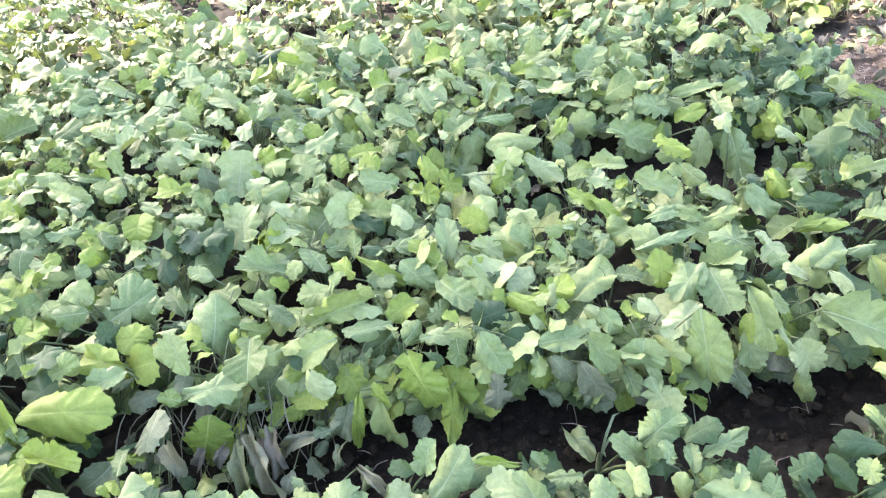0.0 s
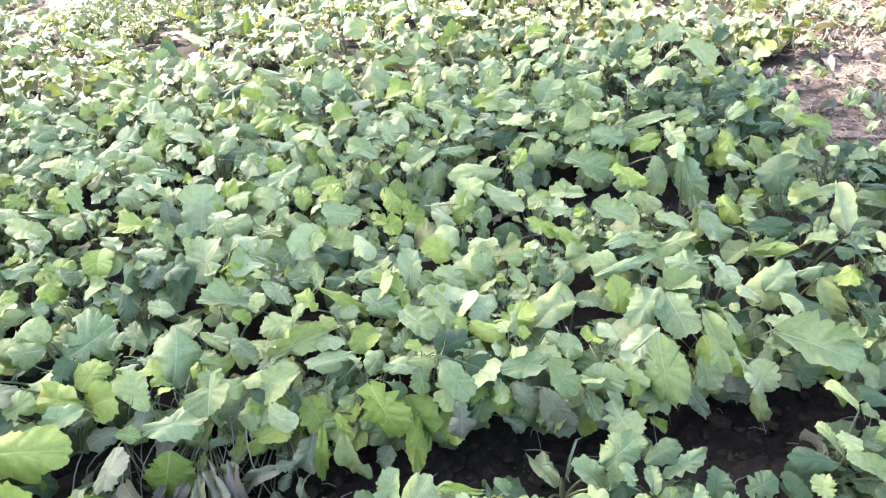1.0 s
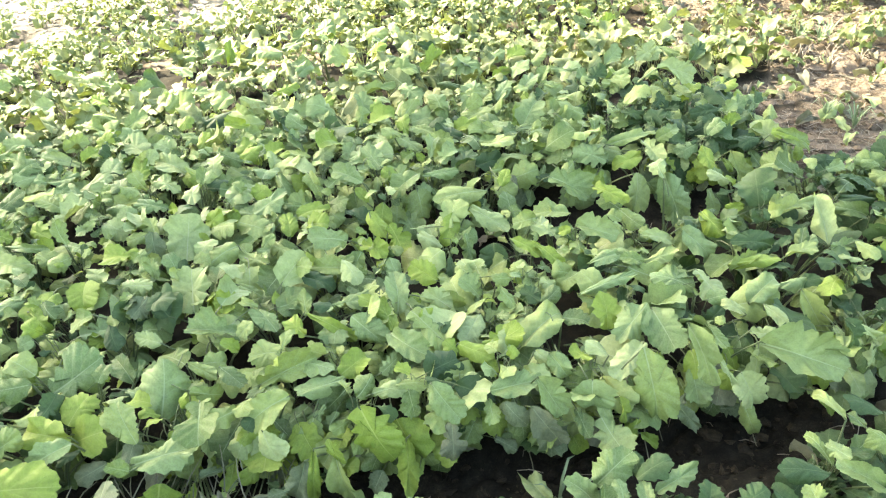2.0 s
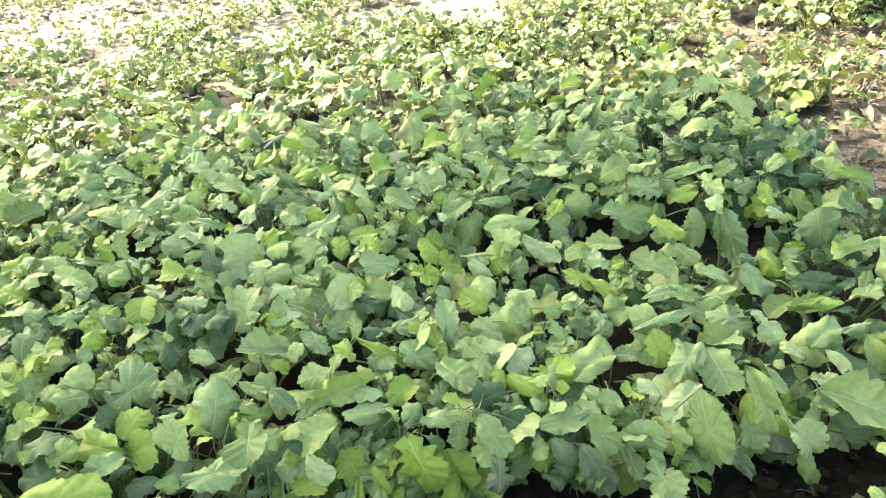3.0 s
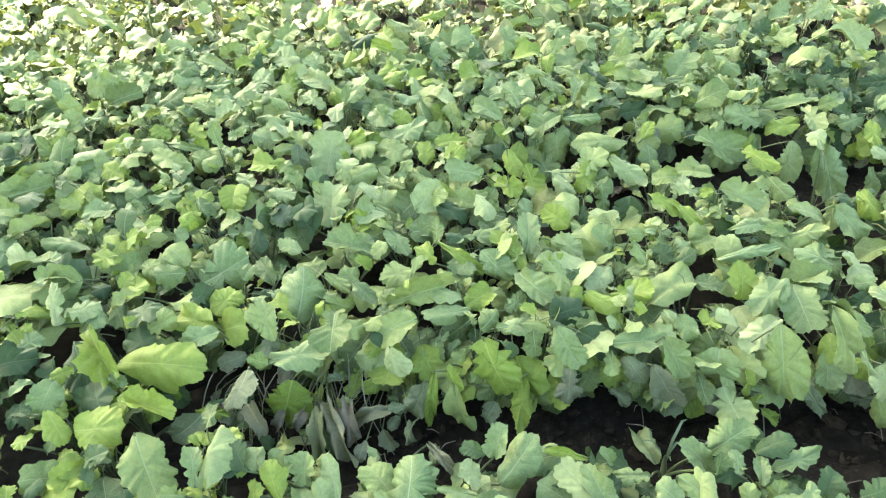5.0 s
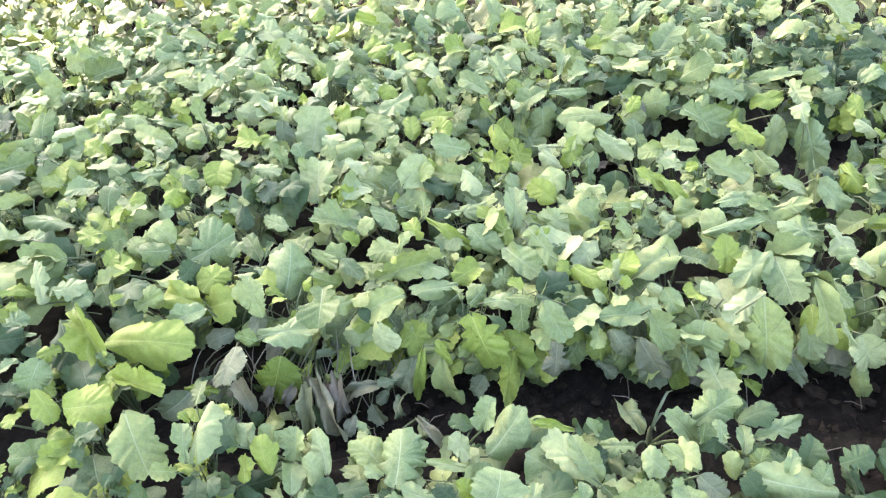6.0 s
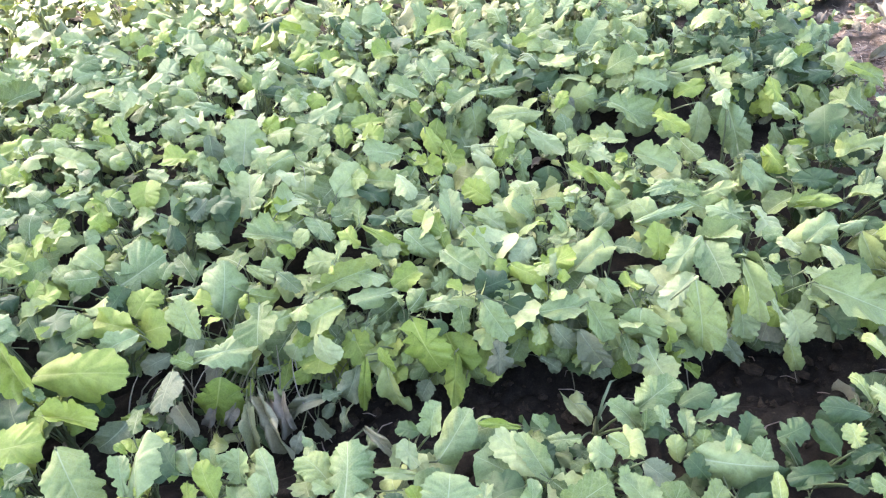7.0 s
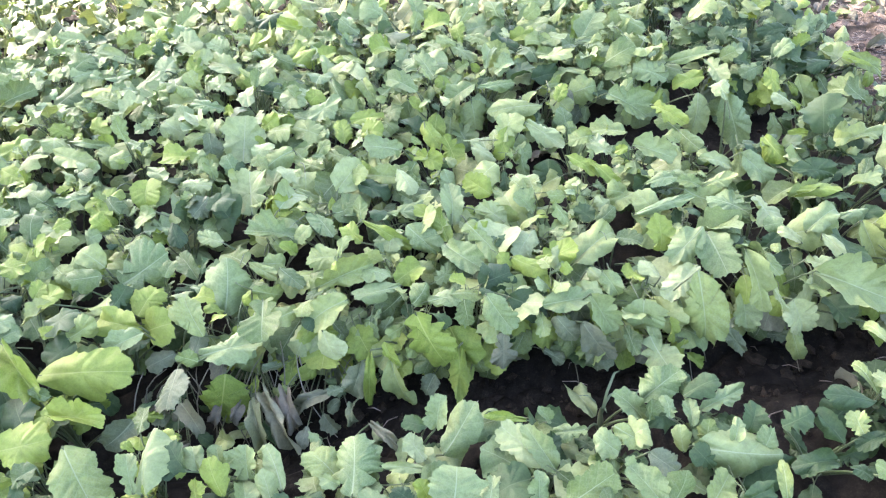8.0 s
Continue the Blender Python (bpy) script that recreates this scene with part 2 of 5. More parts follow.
def cover(x, y):
    """How thickly the crop stands, 0 to 1."""
    c = 1.0 - 1.15 * furrow_lines(x, y)
    for bx, by, rx, ry in BARE:
        d = math.hypot((x - bx) / rx, (y - by) / ry) + 0.25 * noise.noise((x * 2.3, y * 2.3, 4.0))
        c = min(c, 1.05 * smooth(0.72, 1.15, d))
    return max(c, 0.0)


def ground_z(x, y):
    near = smooth(16.0, 6.0, math.hypot(x, y - 2))
    z = -0.055 * furrow_lines(x, y) if near > 0 else 0.0
    z += 0.020 * noise.noise((x * 1.4, y * 1.4, 0.3)) + near * 0.016 * noise.noise((x * 7, y * 7, 1.3))
    if near > 0.5:
        z += 0.030 * smooth(1.35, 1.75, x) * smooth(1.95, 2.25, y) * noise.noise((x * 11, y * 11, 6.1))
        z += 0.008 * noise.noise((x * 21, y * 21, 2.2)) + 0.004 * noise.noise((x * 52, y * 52, 5.2))
    return z


def mesh_of(name, verts, faces, material, uvs=None, smooth_faces=True):
    me = bpy.data.meshes.new(name)
    me.from_pydata(verts, [], faces)
    me.materials.append(material)
    if uvs is not None:
        layer = me.uv_layers.new(name="UVMap")
        loops = np.empty(len(me.loops), np.int32)
        me.loops.foreach_get("vertex_index", loops)
        layer.data.foreach_set("uv", np.asarray(uvs, np.float32)[loops].ravel())
    if smooth_faces:
        me.polygons.foreach_set("use_smooth", [True] * len(me.polygons))
    me.update()
    return me


def steps(stretches, far):
    """Places along one axis: evenly within each stretch (from, to, step), then wider and wider out to far."""
    out = []
    for a, b, d in stretches:
        out += list(np.arange(a, b - 1e-6, d))
    d = stretches[-1][2]
    while out[-1] < far:
        d *= 1.25
        out.append(out[-1] + d)
    d = stretches[0][2]
    while out[0] > -far:
        d *= 1.25
        out.insert(0, out[0] - d)
    return out


def cracked(x, y):
    """Drying cracks of the furrow's floor, in metres."""
    d, _ = noise.voronoi((x * 11 + 0.4 * noise.noise((x * 9, y * 9, 0)), y * 11 + 0.4 * noise.noise((x * 9, y * 9, 7)), 0.5))
    return -0.016 * smooth(0.11, 0.0, d[1] - d[0]) + 0.006 * noise.noise((x * 30, y * 30, 3.0))


def build_ground():
    xs = steps([(-2.4, -1.0, 0.022), (-1.0, 1.7, 0.011), (1.7, 3.0, 0.02)], 900)
    ys = steps([(0.5, 0.86, 0.02), (0.86, 1.34, 0.008), (1.34, 4.4, 0.02)], 900)
    verts = [(x, y, ground_z(x, y) + (cracked(x, y) if 0.8 < y < 1.4 and -1.1 < x < 1.8 else 0.0)) for y in ys for x in xs]
    n = len(xs)
    faces = [(j * n + i, j * n + i + 1, (j + 1) * n + i + 1, (j + 1) * n + i) for j in range(len(ys) - 1) for i in range(n - 1)]
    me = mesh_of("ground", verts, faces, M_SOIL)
    # how open each point is; soil under the crop keeps its painted shade
    bare = me.attributes.new("bare", "FLOAT_COLOR", "POINT")
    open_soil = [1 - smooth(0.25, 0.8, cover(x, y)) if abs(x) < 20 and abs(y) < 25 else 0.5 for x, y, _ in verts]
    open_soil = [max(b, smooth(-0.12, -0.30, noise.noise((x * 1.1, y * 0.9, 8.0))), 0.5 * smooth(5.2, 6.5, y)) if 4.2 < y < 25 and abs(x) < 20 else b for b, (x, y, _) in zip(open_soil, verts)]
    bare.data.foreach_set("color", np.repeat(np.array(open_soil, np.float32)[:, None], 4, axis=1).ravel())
    ob = new("ground", me)
    return tagged(ob, "dark moist cracked soil with furrows between crop beds, crop's shade painted in", "soil", kind="structure")


build_ground()


# ---- leaves ----
def blade_arrays(rng, around, rings, width, shape, bend, fold, ruffle, twist=0.0, teeth=9, deep=0.10, petiole=0.0):
    """One blade, 1 long, base at the origin, along +y, upper face +z: rings about its middle out to a toothed margin.
    Returns places, faces, (across, along) and the number of the blade's faces."""
    phase = [rng.uniform(0, 6.28) for _ in range(10)]
    gain = (rng.uniform(0.88, 1.08), rng.uniform(0.88, 1.08))
    bite = [[rng.choice((0.15, 0.4, 0.7, 1.0, 1.4)) for _ in range(teeth + 2)] for _ in range(2)]
    notches = [[(rng.uniform(0.15, 0.22), rng.uniform(0.45, 0.75)), (rng.uniform(0.33, 0.43), rng.uniform(0.30, 0.6))] for _ in range(2)]
    scalloped = rng.random() < 0.45
    quilt, cup, swing = rng.uniform(0.014, 0.030), rng.uniform(-0.45, 0.30), rng.uniform(-0.14, 0.14)
    curl = [(rng.uniform(-2.6, 2.6), rng.uniform(-0.20, 0.16)) for _ in range(3)]
    waves = (rng.choice((3, 4, 5)), rng.choice((6, 7, 9)))
    wave = rng.uniform(-0.5, 0.5)
    spine, ang, yy, zz = [], 0.0, 0.0, 0.0
    for r in range(33):
        spine.append((yy, zz, ang))
        ang += (bend * (0.3 + 1.4 * r / 32) + wave * math.cos(6 * r / 32 + phase[6])) / 32
        yy += math.cos(ang) / 32
        zz -= math.sin(ang) / 32

    def margin(th):
        """The outline at an angle from the tip, -pi to pi."""
        side = 0 if th < 0 else 1
        s = 0.5 + 0.5 * math.cos(th)
        w = abs(math.sin(th)) ** 0.78
        if shape == "round":
            w *= 0.90 + 0.16 * s
        elif shape == "strap":
            w *= 0.62 + 0.55 * s
        elif shape == "long":
            w *= 0.70 + 0.40 * s
        else:
            w *= 0.86 + 0.22 * s
        if shape in ("lobed", "strap"):
            for at, depth in notches[side]:
                w *= 1 - depth * (1.0 if shape == "lobed" else 0.55) * math.exp(-((s - at) / 0.055) ** 2)
        elif shape != "round":
            w *= 0.62 + 0.38 * smooth(-0.05, 0.25, s)
        a = abs(th) / math.pi * teeth + phase[side] * 0.3 + 0.45 * math.sin(2.3 * th + phase[8])
        k, f = int(max(a, 0.0)), a % 1.0
        tooth = abs(math.sin(math.pi * f)) ** 0.8 - 0.6 if scalloped else 0.55 - abs(math.sin(math.pi * f)) ** 0.9
        g = (a * 2.6 + 0.3 * math.sin(5 * th + phase[4])) % 1.0
        tooth = tooth * bite[side][min(k, teeth + 1)] + (0.34 * (0.5 - g) if around > 60 else 0.0)
        rough = 1 + deep * tooth * smooth(0.02, 0.25, s) + 0.070 * math.sin(3 * th + phase[2]) + 0.060 * math.sin(5 * th + phase[3]) + 0.045 * math.sin(8 * th + phase[9])
        x, y = math.copysign(w, th) * width * gain[side], s - 0.5
        return x * rough, 0.5 + y * (0.4 + 0.6 * rough if y > 0 else 1.0)

    outline = [margin(-math.pi + 2 * math.pi * k / around) for k in range(around)]
    flat = [(0.0, 0.5, 0.0, 0.0)]
    for j in range(1, rings + 1):
        p = (j / rings) ** 0.8
        for k, (x, y) in enumerate(outline):
            flat.append((x * p, 0.5 + (y - 0.5) * p, p, -math.pi + 2 * math.pi * k / around))
    verts, uvs = [], []
    for x, y, p, th in flat:
        v = min(max(y, 0.0), 1.0) * 32
        i = min(int(v), 31)
        y0, z0, a0 = (spine[i][c] + (spine[i + 1][c] - spine[i][c]) * (v - i) for c in range(3))
        over = y - min(max(y, 0.0), 1.0)
        h = fold * abs(x) + cup * x * x / max(width, 0.1)
        h += quilt * abs(math.sin(math.pi * ((y - 0.55 * abs(x)) * 5.5 + phase[4]))) * min(1.0, abs(x) / 0.10)
        h += ruffle * p ** 2.5 * (math.sin(waves[0] * th + phase[5]) + 0.6 * math.sin(waves[1] * th + phase[7]))
        h += p ** 4 * sum(drop * math.exp(-((th - at) / 0.55) ** 2) for at, drop in curl)
        x += swing * y * y
        tw = twist * (y - 0.2)
        xr, hr = x * math.cos(tw) - h * math.sin(tw), x * math.sin(tw) + h * math.cos(tw)
        verts.append((xr, y0 + over * math.cos(a0) + hr * math.sin(a0), z0 - over * math.sin(a0) + hr * math.cos(a0)))
        uvs.append((x - swing * y * y + 0.5, y))
    ty, tz = spine[-1][0], spine[-1][1]  # lay the chord from base to tip along +y
    d = math.hypot(ty, tz)
    co, si = ty / d, tz / d
    verts = [(x, (y * co + z * si) / d, (z * co - y * si) / d) for x, y, z in verts]
    faces = [(0, 1 + k, 1 + (k + 1) % around, 1 + (k + 2) % around) for k in range(0, around, 2)]
    for j in range(rings - 1):
        a, b = 1 + j * around, 1 + (j + 1) * around
        faces += [(a + k, b + k, b + (k + 1) % around, a + (k + 1) % around) for k in range(around)]
    blades = len(faces)
    if petiole:
        pts = [Vector((0, 0.10, -0.006)), Vector((0, -0.15 * petiole, -0.03 * petiole)), Vector((0, -0.5 * petiole, -0.28 * petiole)), Vector((0, -0.75 * petiole, -0.75 * petiole))]
        v, f = tube(pts, [0.010, 0.017, 0.020, 0.024], 4)
        faces += [tuple(i + len(verts) for i in q) for q in f]
        verts += [tuple(q) for q in v]
        uvs += [(0.5, 0.0)] * len(v)
    return verts, faces, uvs, blades


def tube(points, radii, sides=5):
    verts, faces = [], []
    for i, p in enumerate(points):
        p = Vector(p)
        d = (Vector(points[min(i + 1, len(points) - 1)]) - Vector(points[max(i - 1, 0)])).normalized()
        a = d.cross(Vector((0.3, 0.2, 1))).normalized() if abs(d.z) < 0.95 else d.cross(Vector((1, 0, 0))).normalized()
        b = d.cross(a)
        for k in range(sides):
            t = 2 * math.pi * k / sides
            verts.append(p + (a * math.cos(t) + b * math.sin(t)) * radii[i])
    for i in range(len(points) - 1):
        for k in range(sides):
            k2 = (k + 1) % sides
            faces.append((i * sides + k, i * sides + k2, (i + 1) * sides + k2, (i + 1) * sides + k))
    return verts, faces


def blade_mesh(rng, shape, around, rings, petiole):
    half = {"oval": rng.uniform(0.36, 0.45), "round": rng.uniform(0.42, 0.52), "lobed": rng.uniform(0.38, 0.46), "long": 0.24, "strap": rng.uniform(0.29, 0.35)}[shape]
    fine = around > 60
    v, f, u, blades = blade_arrays(rng, around, rings, half, shape, rng.uniform(-0.2, 0.9 if fine else 1.3), rng.uniform(-0.20, 0.35), rng.uniform(0.022, 0.055), rng.uniform(-0.5, 0.5),
                                   rng.choice((7, 8, 9, 10)) if fine else rng.choice((5, 6, 7)), rng.uniform(0.12, 0.25) * (1.0 if fine else 1.35) if shape != "long" else 0.10, petiole)
    me = mesh_of("leaf_blade", v, f, M_LEAF, u)
    if petiole:
        me.materials.append(M_STALK)
        for q in me.polygons[blades:]:
            q.material_index = 1
    return half, me


rng = random.Random(7)
HERO_KINDS = {"o": "oval", "r": "round", "l": "lobed", "n": "long"}
SHAPES = {key: [blade_mesh(rng, kind, 108, 6, 0.0) for _ in range(13)] for key, kind in HERO_KINDS.items()}
COMMON = [blade_mesh(rng, ("oval", "round", "strap", "lobed", "oval", "strap")[k % 6], 48, 4, rng.uniform(0.45, 0.75)) for k in range(54)]
CURLED = []  # withered blades, rolled and shrunken
for k in range(8):
    v, f, u, _ = blade_arrays(rng, 36, 4, rng.uniform(0.22, 0.34), "oval", rng.uniform(0.8, 2.0), rng.uniform(0.5, 1.3), rng.uniform(0.04, 0.08), rng.uniform(-1.0, 1.0), 7, 0.25)
    CURLED.append(mesh_of("withered_blade", v, f, M_DRY, u))


def arc(a, b, lift, n=5):
    """Points from a to b that rise first and lean out later."""
    a, b = Vector(a), Vector(b)
    m = a.lerp(b, 0.45) + Vector((0, 0, lift))
    return [(1 - t) ** 2 * a + 2 * t * (1 - t) * m + t * t * b for t in (i / n for i in range(n + 1))]


def frame_of(base, way, up, length, wide=1.0):
    """The pose of a blade from its base, its direction and the side it shows."""
    y = Vector(way).normalized()
    x = y.cross(Vector(up)).normalized()
    z = x.cross(y)
    m = Matrix((x, y, z)).transposed().to_4x4()
    return Matrix.Translation(base) @ m @ Matrix.Diagonal((length * wide, length, length, 1))


MATS = {"g": M_LEAF, "k": M_DEEP, "b": M_BLUE, "y": M_YELLOW, "p": M_PALE, "d": M_DRY, "e": M_GREY}
LABELS = {"k": "deep green leaf", "y": "yellowing leaf", "b": "bluish grey-green leaf", "p": "pale leaf with a whitish bloom", "d": "withered grey-brown leaf", "e": "dull greyish drooping leaf"}


def add_leaf(plant, base, way, up, length, mesh, tint, wide=1.0, lift=0.04, stalk=True):
    """One leaf of a plant, in the world's metres: its blade, and its petiole down to the crown."""
    root = plant.matrix_world.translation
    inv = Matrix.Translation(-root)
    leaf = new("leaf", mesh)
    leaf.parent = plant
    leaf.matrix_basis = inv @ frame_of(base, way, up, length, wide)
    slot = leaf.material_slots[0]
    if tint != "g":
        slot.link = "OBJECT"
        slot.material = MATS[tint]
    if tint in LABELS:
        leaf["label"] = LABELS[tint]
    if not stalk:
        return leaf
    pts = arc((0, 0, -0.005), Vector(base) - root, lift)
    end = Vector(base) - root + Vector(way).normalized() * length * 0.06
    pts.append(end)
    v, f = tube(pts, [0.0042, 0.0036, 0.0031, 0.0028, 0.0025, 0.0021, 0.001], 5)
    stem = new("petiole", mesh_of("petiole", v, f, M_STALK))
    stem.parent = leaf
    stem.matrix_parent_inverse = leaf.matrix_basis.inverted()
    return leaf


STEM_SHAPE = tube([(0, 0, -0.02), (0.003, 0.002, 0.02), (0.001, 0.004, 0.05), (0, 0.003, 0.075)], [0.009, 0.008, 0.006, 0.002], 6)
STEM = mesh_of("stem", *STEM_SHAPE, M_STALK)


STEMS = {}
def plant_at(x, y):
    ob = new("mustard_plant")
    ob.location = (x, y, ground_z(x, y))
    ob.matrix_world = Matrix.Translation(ob.location)
    STEMS[(x, y)] = stem = new("stem", STEM)
    stem.parent = ob
    if y > 3.0:
        label = "small sunlit mustard plant in a farther bed"
    elif x > -0.55 and y < 1.0 + 0.08 * smooth(0.6, 1.2, x):
        label = "low bluish-green mustard plant at the edge of a furrow"
    elif x < -0.5 and y < 1.35:
        label = "mustard plant with broad yellow-green toothed leaves"
    elif y < 1.46:
        label = "mustard plant with leaves drooping over the dark furrow"
    elif x > 0.95 and y < 2.9:
        label = "deep green mustard plant near the bare soil"
    else:
        label = "leafy mustard plant with broad toothed green leaves"
    return tagged(ob, label, "plant", "mustard plants in the beds")


HEROES = []
def leaf_at(bx, by, bz, tx, ty, tz, width, shape, tint, hangs=False):
    """A leaf that stands out: where its blade begins and ends, its width, shape and tint; it lies on the bed or hangs over its edge."""
    HEROES.append((Vector((bx, by, bz)), Vector((tx, ty, tz)), width, shape, tint, hangs))


# leaves that stand out
leaf_at(-0.997, 1.119, 0.190, -0.768, 1.104, 0.207, 0.126, "o", "y")
leaf_at(-1.008, 0.911, 0.195, -0.888, 0.905, 0.212, 0.100, "r", "y")
leaf_at(-0.851, 0.886, 0.223, -0.779, 0.767, 0.151, 0.103, "o", "g")
leaf_at(-0.889, 0.840, 0.220, -0.948, 0.834, 0.198, 0.046, "o", "g")
leaf_at(-0.912, 0.975, 0.219, -0.787, 0.935, 0.212, 0.052, "o", "y")
leaf_at(-0.898, 1.002, 0.201, -0.939, 0.995, 0.211, 0.031, "o", "y")
leaf_at(-0.653, 1.072, 0.213, -0.663, 0.983, 0.181, 0.090, "r", "e")
leaf_at(-0.790, 1.038, 0.091, -0.833, 0.972, 0.070, 0.082, "r", "e")
leaf_at(-0.675, 0.776, 0.180, -0.650, 0.897, 0.237, 0.087, "o", "p")
leaf_at(-0.690, 0.778, 0.189, -0.716, 0.855, 0.220, 0.038, "l", "b")
leaf_at(-0.573, 1.114, 0.135, -0.614, 1.071, 0.026, 0.123, "o", "y", True)
leaf_at(-0.624, 1.132, 0.188, -0.478, 1.153, 0.193, 0.089, "o", "b")
leaf_at(-0.986, 1.056, 0.216, -0.951, 1.046, 0.187, 0.029, "o", "b")
leaf_at(-0.517, 0.771, 0.157, -0.546, 0.823, 0.220, 0.061, "o", "y")
leaf_at(-0.566, 0.754, 0.153, -0.579, 0.807, 0.176, 0.055, "o", "y")
leaf_at(-0.521, 0.816, 0.146, -0.532, 0.864, 0.199, 0.058, "l", "b")
leaf_at(-0.474, 0.812, 0.145, -0.472, 0.858, 0.203, 0.070, "l", "b")
leaf_at(-0.398, 0.770, 0.157, -0.425, 0.856, 0.188, 0.043, "n", "p")
leaf_at(-0.420, 0.747, 0.147, -0.426, 0.800, 0.196, 0.045, "o", "p")
leaf_at(-0.586, 0.811, 0.199, -0.623, 0.862, 0.228, 0.054, "o", "k")
leaf_at(-0.578, 0.832, 0.164, -0.602, 0.889, 0.178, 0.045, "o", "b")
leaf_at(-0.521, 1.078, 0.069, -0.476, 0.962, 0.032, 0.045, "n", "e")
leaf_at(-0.488, 1.103, 0.075, -0.406, 0.950, 0.026, 0.051, "n", "e")
leaf_at(-0.693, 1.089, 0.072, -0.625, 1.016, 0.049, 0.050, "o", "e")
leaf_at(-0.549, 1.075, 0.067, -0.566, 1.032, 0.053, 0.036, "o", "d")
leaf_at(-0.442, 1.103, 0.068, -0.405, 0.992, 0.033, 0.046, "o", "d")
leaf_at(-0.715, 1.208, 0.126, -0.781, 1.171, 0.114, 0.058, "o", "e")
leaf_at(-0.615, 1.098, 0.206, -0.654, 1.096, 0.235, 0.045, "o", "g")
leaf_at(-0.900, 1.107, 0.116, -0.869, 1.092, 0.081, 0.054, "o", "y", True)
leaf_at(-0.761, 1.200, 0.214, -0.857, 1.164, 0.204, 0.057, "o", "b")
leaf_at(-0.723, 1.047, 0.078, -0.813, 1.063, 0.082, 0.027, "l", "y")
leaf_at(-0.327, 1.146, 0.217, -0.312, 1.117, 0.143, 0.075, "o", "p", True)
leaf_at(-0.335, 1.207, 0.111, -0.349, 1.136, 0.089, 0.108, "o", "y")
leaf_at(-0.245, 1.113, 0.132, -0.278, 1.077, 0.041, 0.066, "o", "e", True)
leaf_at(-0.221, 1.123, 0.157, -0.243, 1.071, 0.027, 0.033, "n", "y", True)
leaf_at(-0.177, 1.112, 0.131, -0.142, 1.067, 0.016, 0.059, "o", "g", True)
leaf_at(-0.185, 1.130, 0.174, -0.163, 1.105, 0.111, 0.041, "o", "y", True)
leaf_at(-0.009, 1.118, 0.146, -0.017, 1.067, 0.017, 0.055, "o", "y", True)
leaf_at(-0.104, 1.154, 0.235, -0.050, 1.100, 0.099, 0.120, "l", "y", True)
leaf_at(0.101, 1.126, 0.165, 0.097, 1.090, 0.074, 0.058, "l", "e", True)
leaf_at(-0.329, 1.106, 0.034, -0.413, 1.080, 0.026, 0.053, "l", "e")
leaf_at(-0.277, 1.054, 0.049, -0.274, 1.000, 0.032, 0.034, "l", "e")
leaf_at(-0.237, 0.998, 0.040, -0.180, 0.934, 0.020, 0.029, "n", "e")
leaf_at(-0.081, 0.877, 0.161, -0.056, 0.918, 0.217, 0.054, "o", "b")
leaf_at(-0.069, 0.837, 0.124, 0.019, 0.904, 0.187, 0.083, "o", "b")
leaf_at(-0.099, 0.880, 0.170, -0.149, 0.898, 0.174, 0.035, "o", "k")
leaf_at(-0.108, 0.818, 0.141, -0.143, 0.858, 0.179, 0.052, "r", "p")
leaf_at(-0.106, 0.790, 0.148, -0.191, 0.805, 0.161, 0.027, "n", "p")
leaf_at(-0.289, 0.799, 0.130, -0.346, 0.862, 0.158, 0.068, "r", "g")
leaf_at(-0.259, 0.747, 0.147, -0.234, 0.861, 0.190, 0.103, "l", "b")
leaf_at(-0.238, 0.788, 0.159, -0.208, 0.847, 0.165, 0.052, "o", "b")
leaf_at(-0.286, 0.779, 0.141, -0.317, 0.794, 0.165, 0.033, "o", "p")
leaf_at(-0.062, 0.683, 0.157, -0.047, 0.767, 0.193, 0.121, "r", "b")
leaf_at(0.010, 0.693, 0.146, 0.030, 0.756, 0.155, 0.050, "o", "b")
leaf_at(0.136, 0.772, 0.145, 0.059, 0.859, 0.179, 0.069, "o", "p")
leaf_at(0.158, 0.766, 0.130, 0.112, 0.839, 0.200, 0.053, "o", "b")
leaf_at(0.166, 0.873, 0.155, 0.140, 0.885, 0.189, 0.030, "o", "b")
leaf_at(0.237, 0.838, 0.160, 0.164, 0.856, 0.139, 0.040, "l", "b")
leaf_at(0.163, 0.682, 0.145, 0.260, 0.711, 0.198, 0.078, "o", "g")
leaf_at(0.111, 0.695, 0.131, 0.112, 0.738, 0.183, 0.045, "o", "b")
leaf_at(0.117, 0.868, 0.170, 0.029, 0.880, 0.188, 0.021, "n", "y")
leaf_at(-0.104, 0.724, 0.146, -0.121, 0.746, 0.189, 0.039, "o", "y")
leaf_at(-0.136, 0.706, 0.173, -0.171, 0.731, 0.195, 0.042, "o", "k")
leaf_at(0.375, 0.913, 0.139, 0.459, 0.945, 0.190, 0.083, "o", "b")
leaf_at(0.368, 0.866, 0.130, 0.314, 0.914, 0.184, 0.056, "o", "b")
leaf_at(0.460, 0.897, 0.162, 0.533, 0.914, 0.196, 0.058, "o", "k")
leaf_at(0.475, 0.911, 0.132, 0.475, 0.963, 0.166, 0.035, "n", "k")
leaf_at(0.489, 0.867, 0.147, 0.592, 0.911, 0.142, 0.040, "l", "b")
leaf_at(0.570, 0.806, 0.138, 0.606, 0.850, 0.164, 0.056, "o", "k")
leaf_at(0.626, 0.790, 0.171, 0.692, 0.801, 0.183, 0.065, "l", "k")
leaf_at(0.837, 0.825, 0.173, 0.738, 0.852, 0.193, 0.057, "o", "k")
leaf_at(0.878, 0.865, 0.134, 0.843, 0.928, 0.181, 0.029, "n", "g")
leaf_at(0.753, 0.762, 0.129, 0.706, 0.818, 0.171, 0.037, "n", "k")
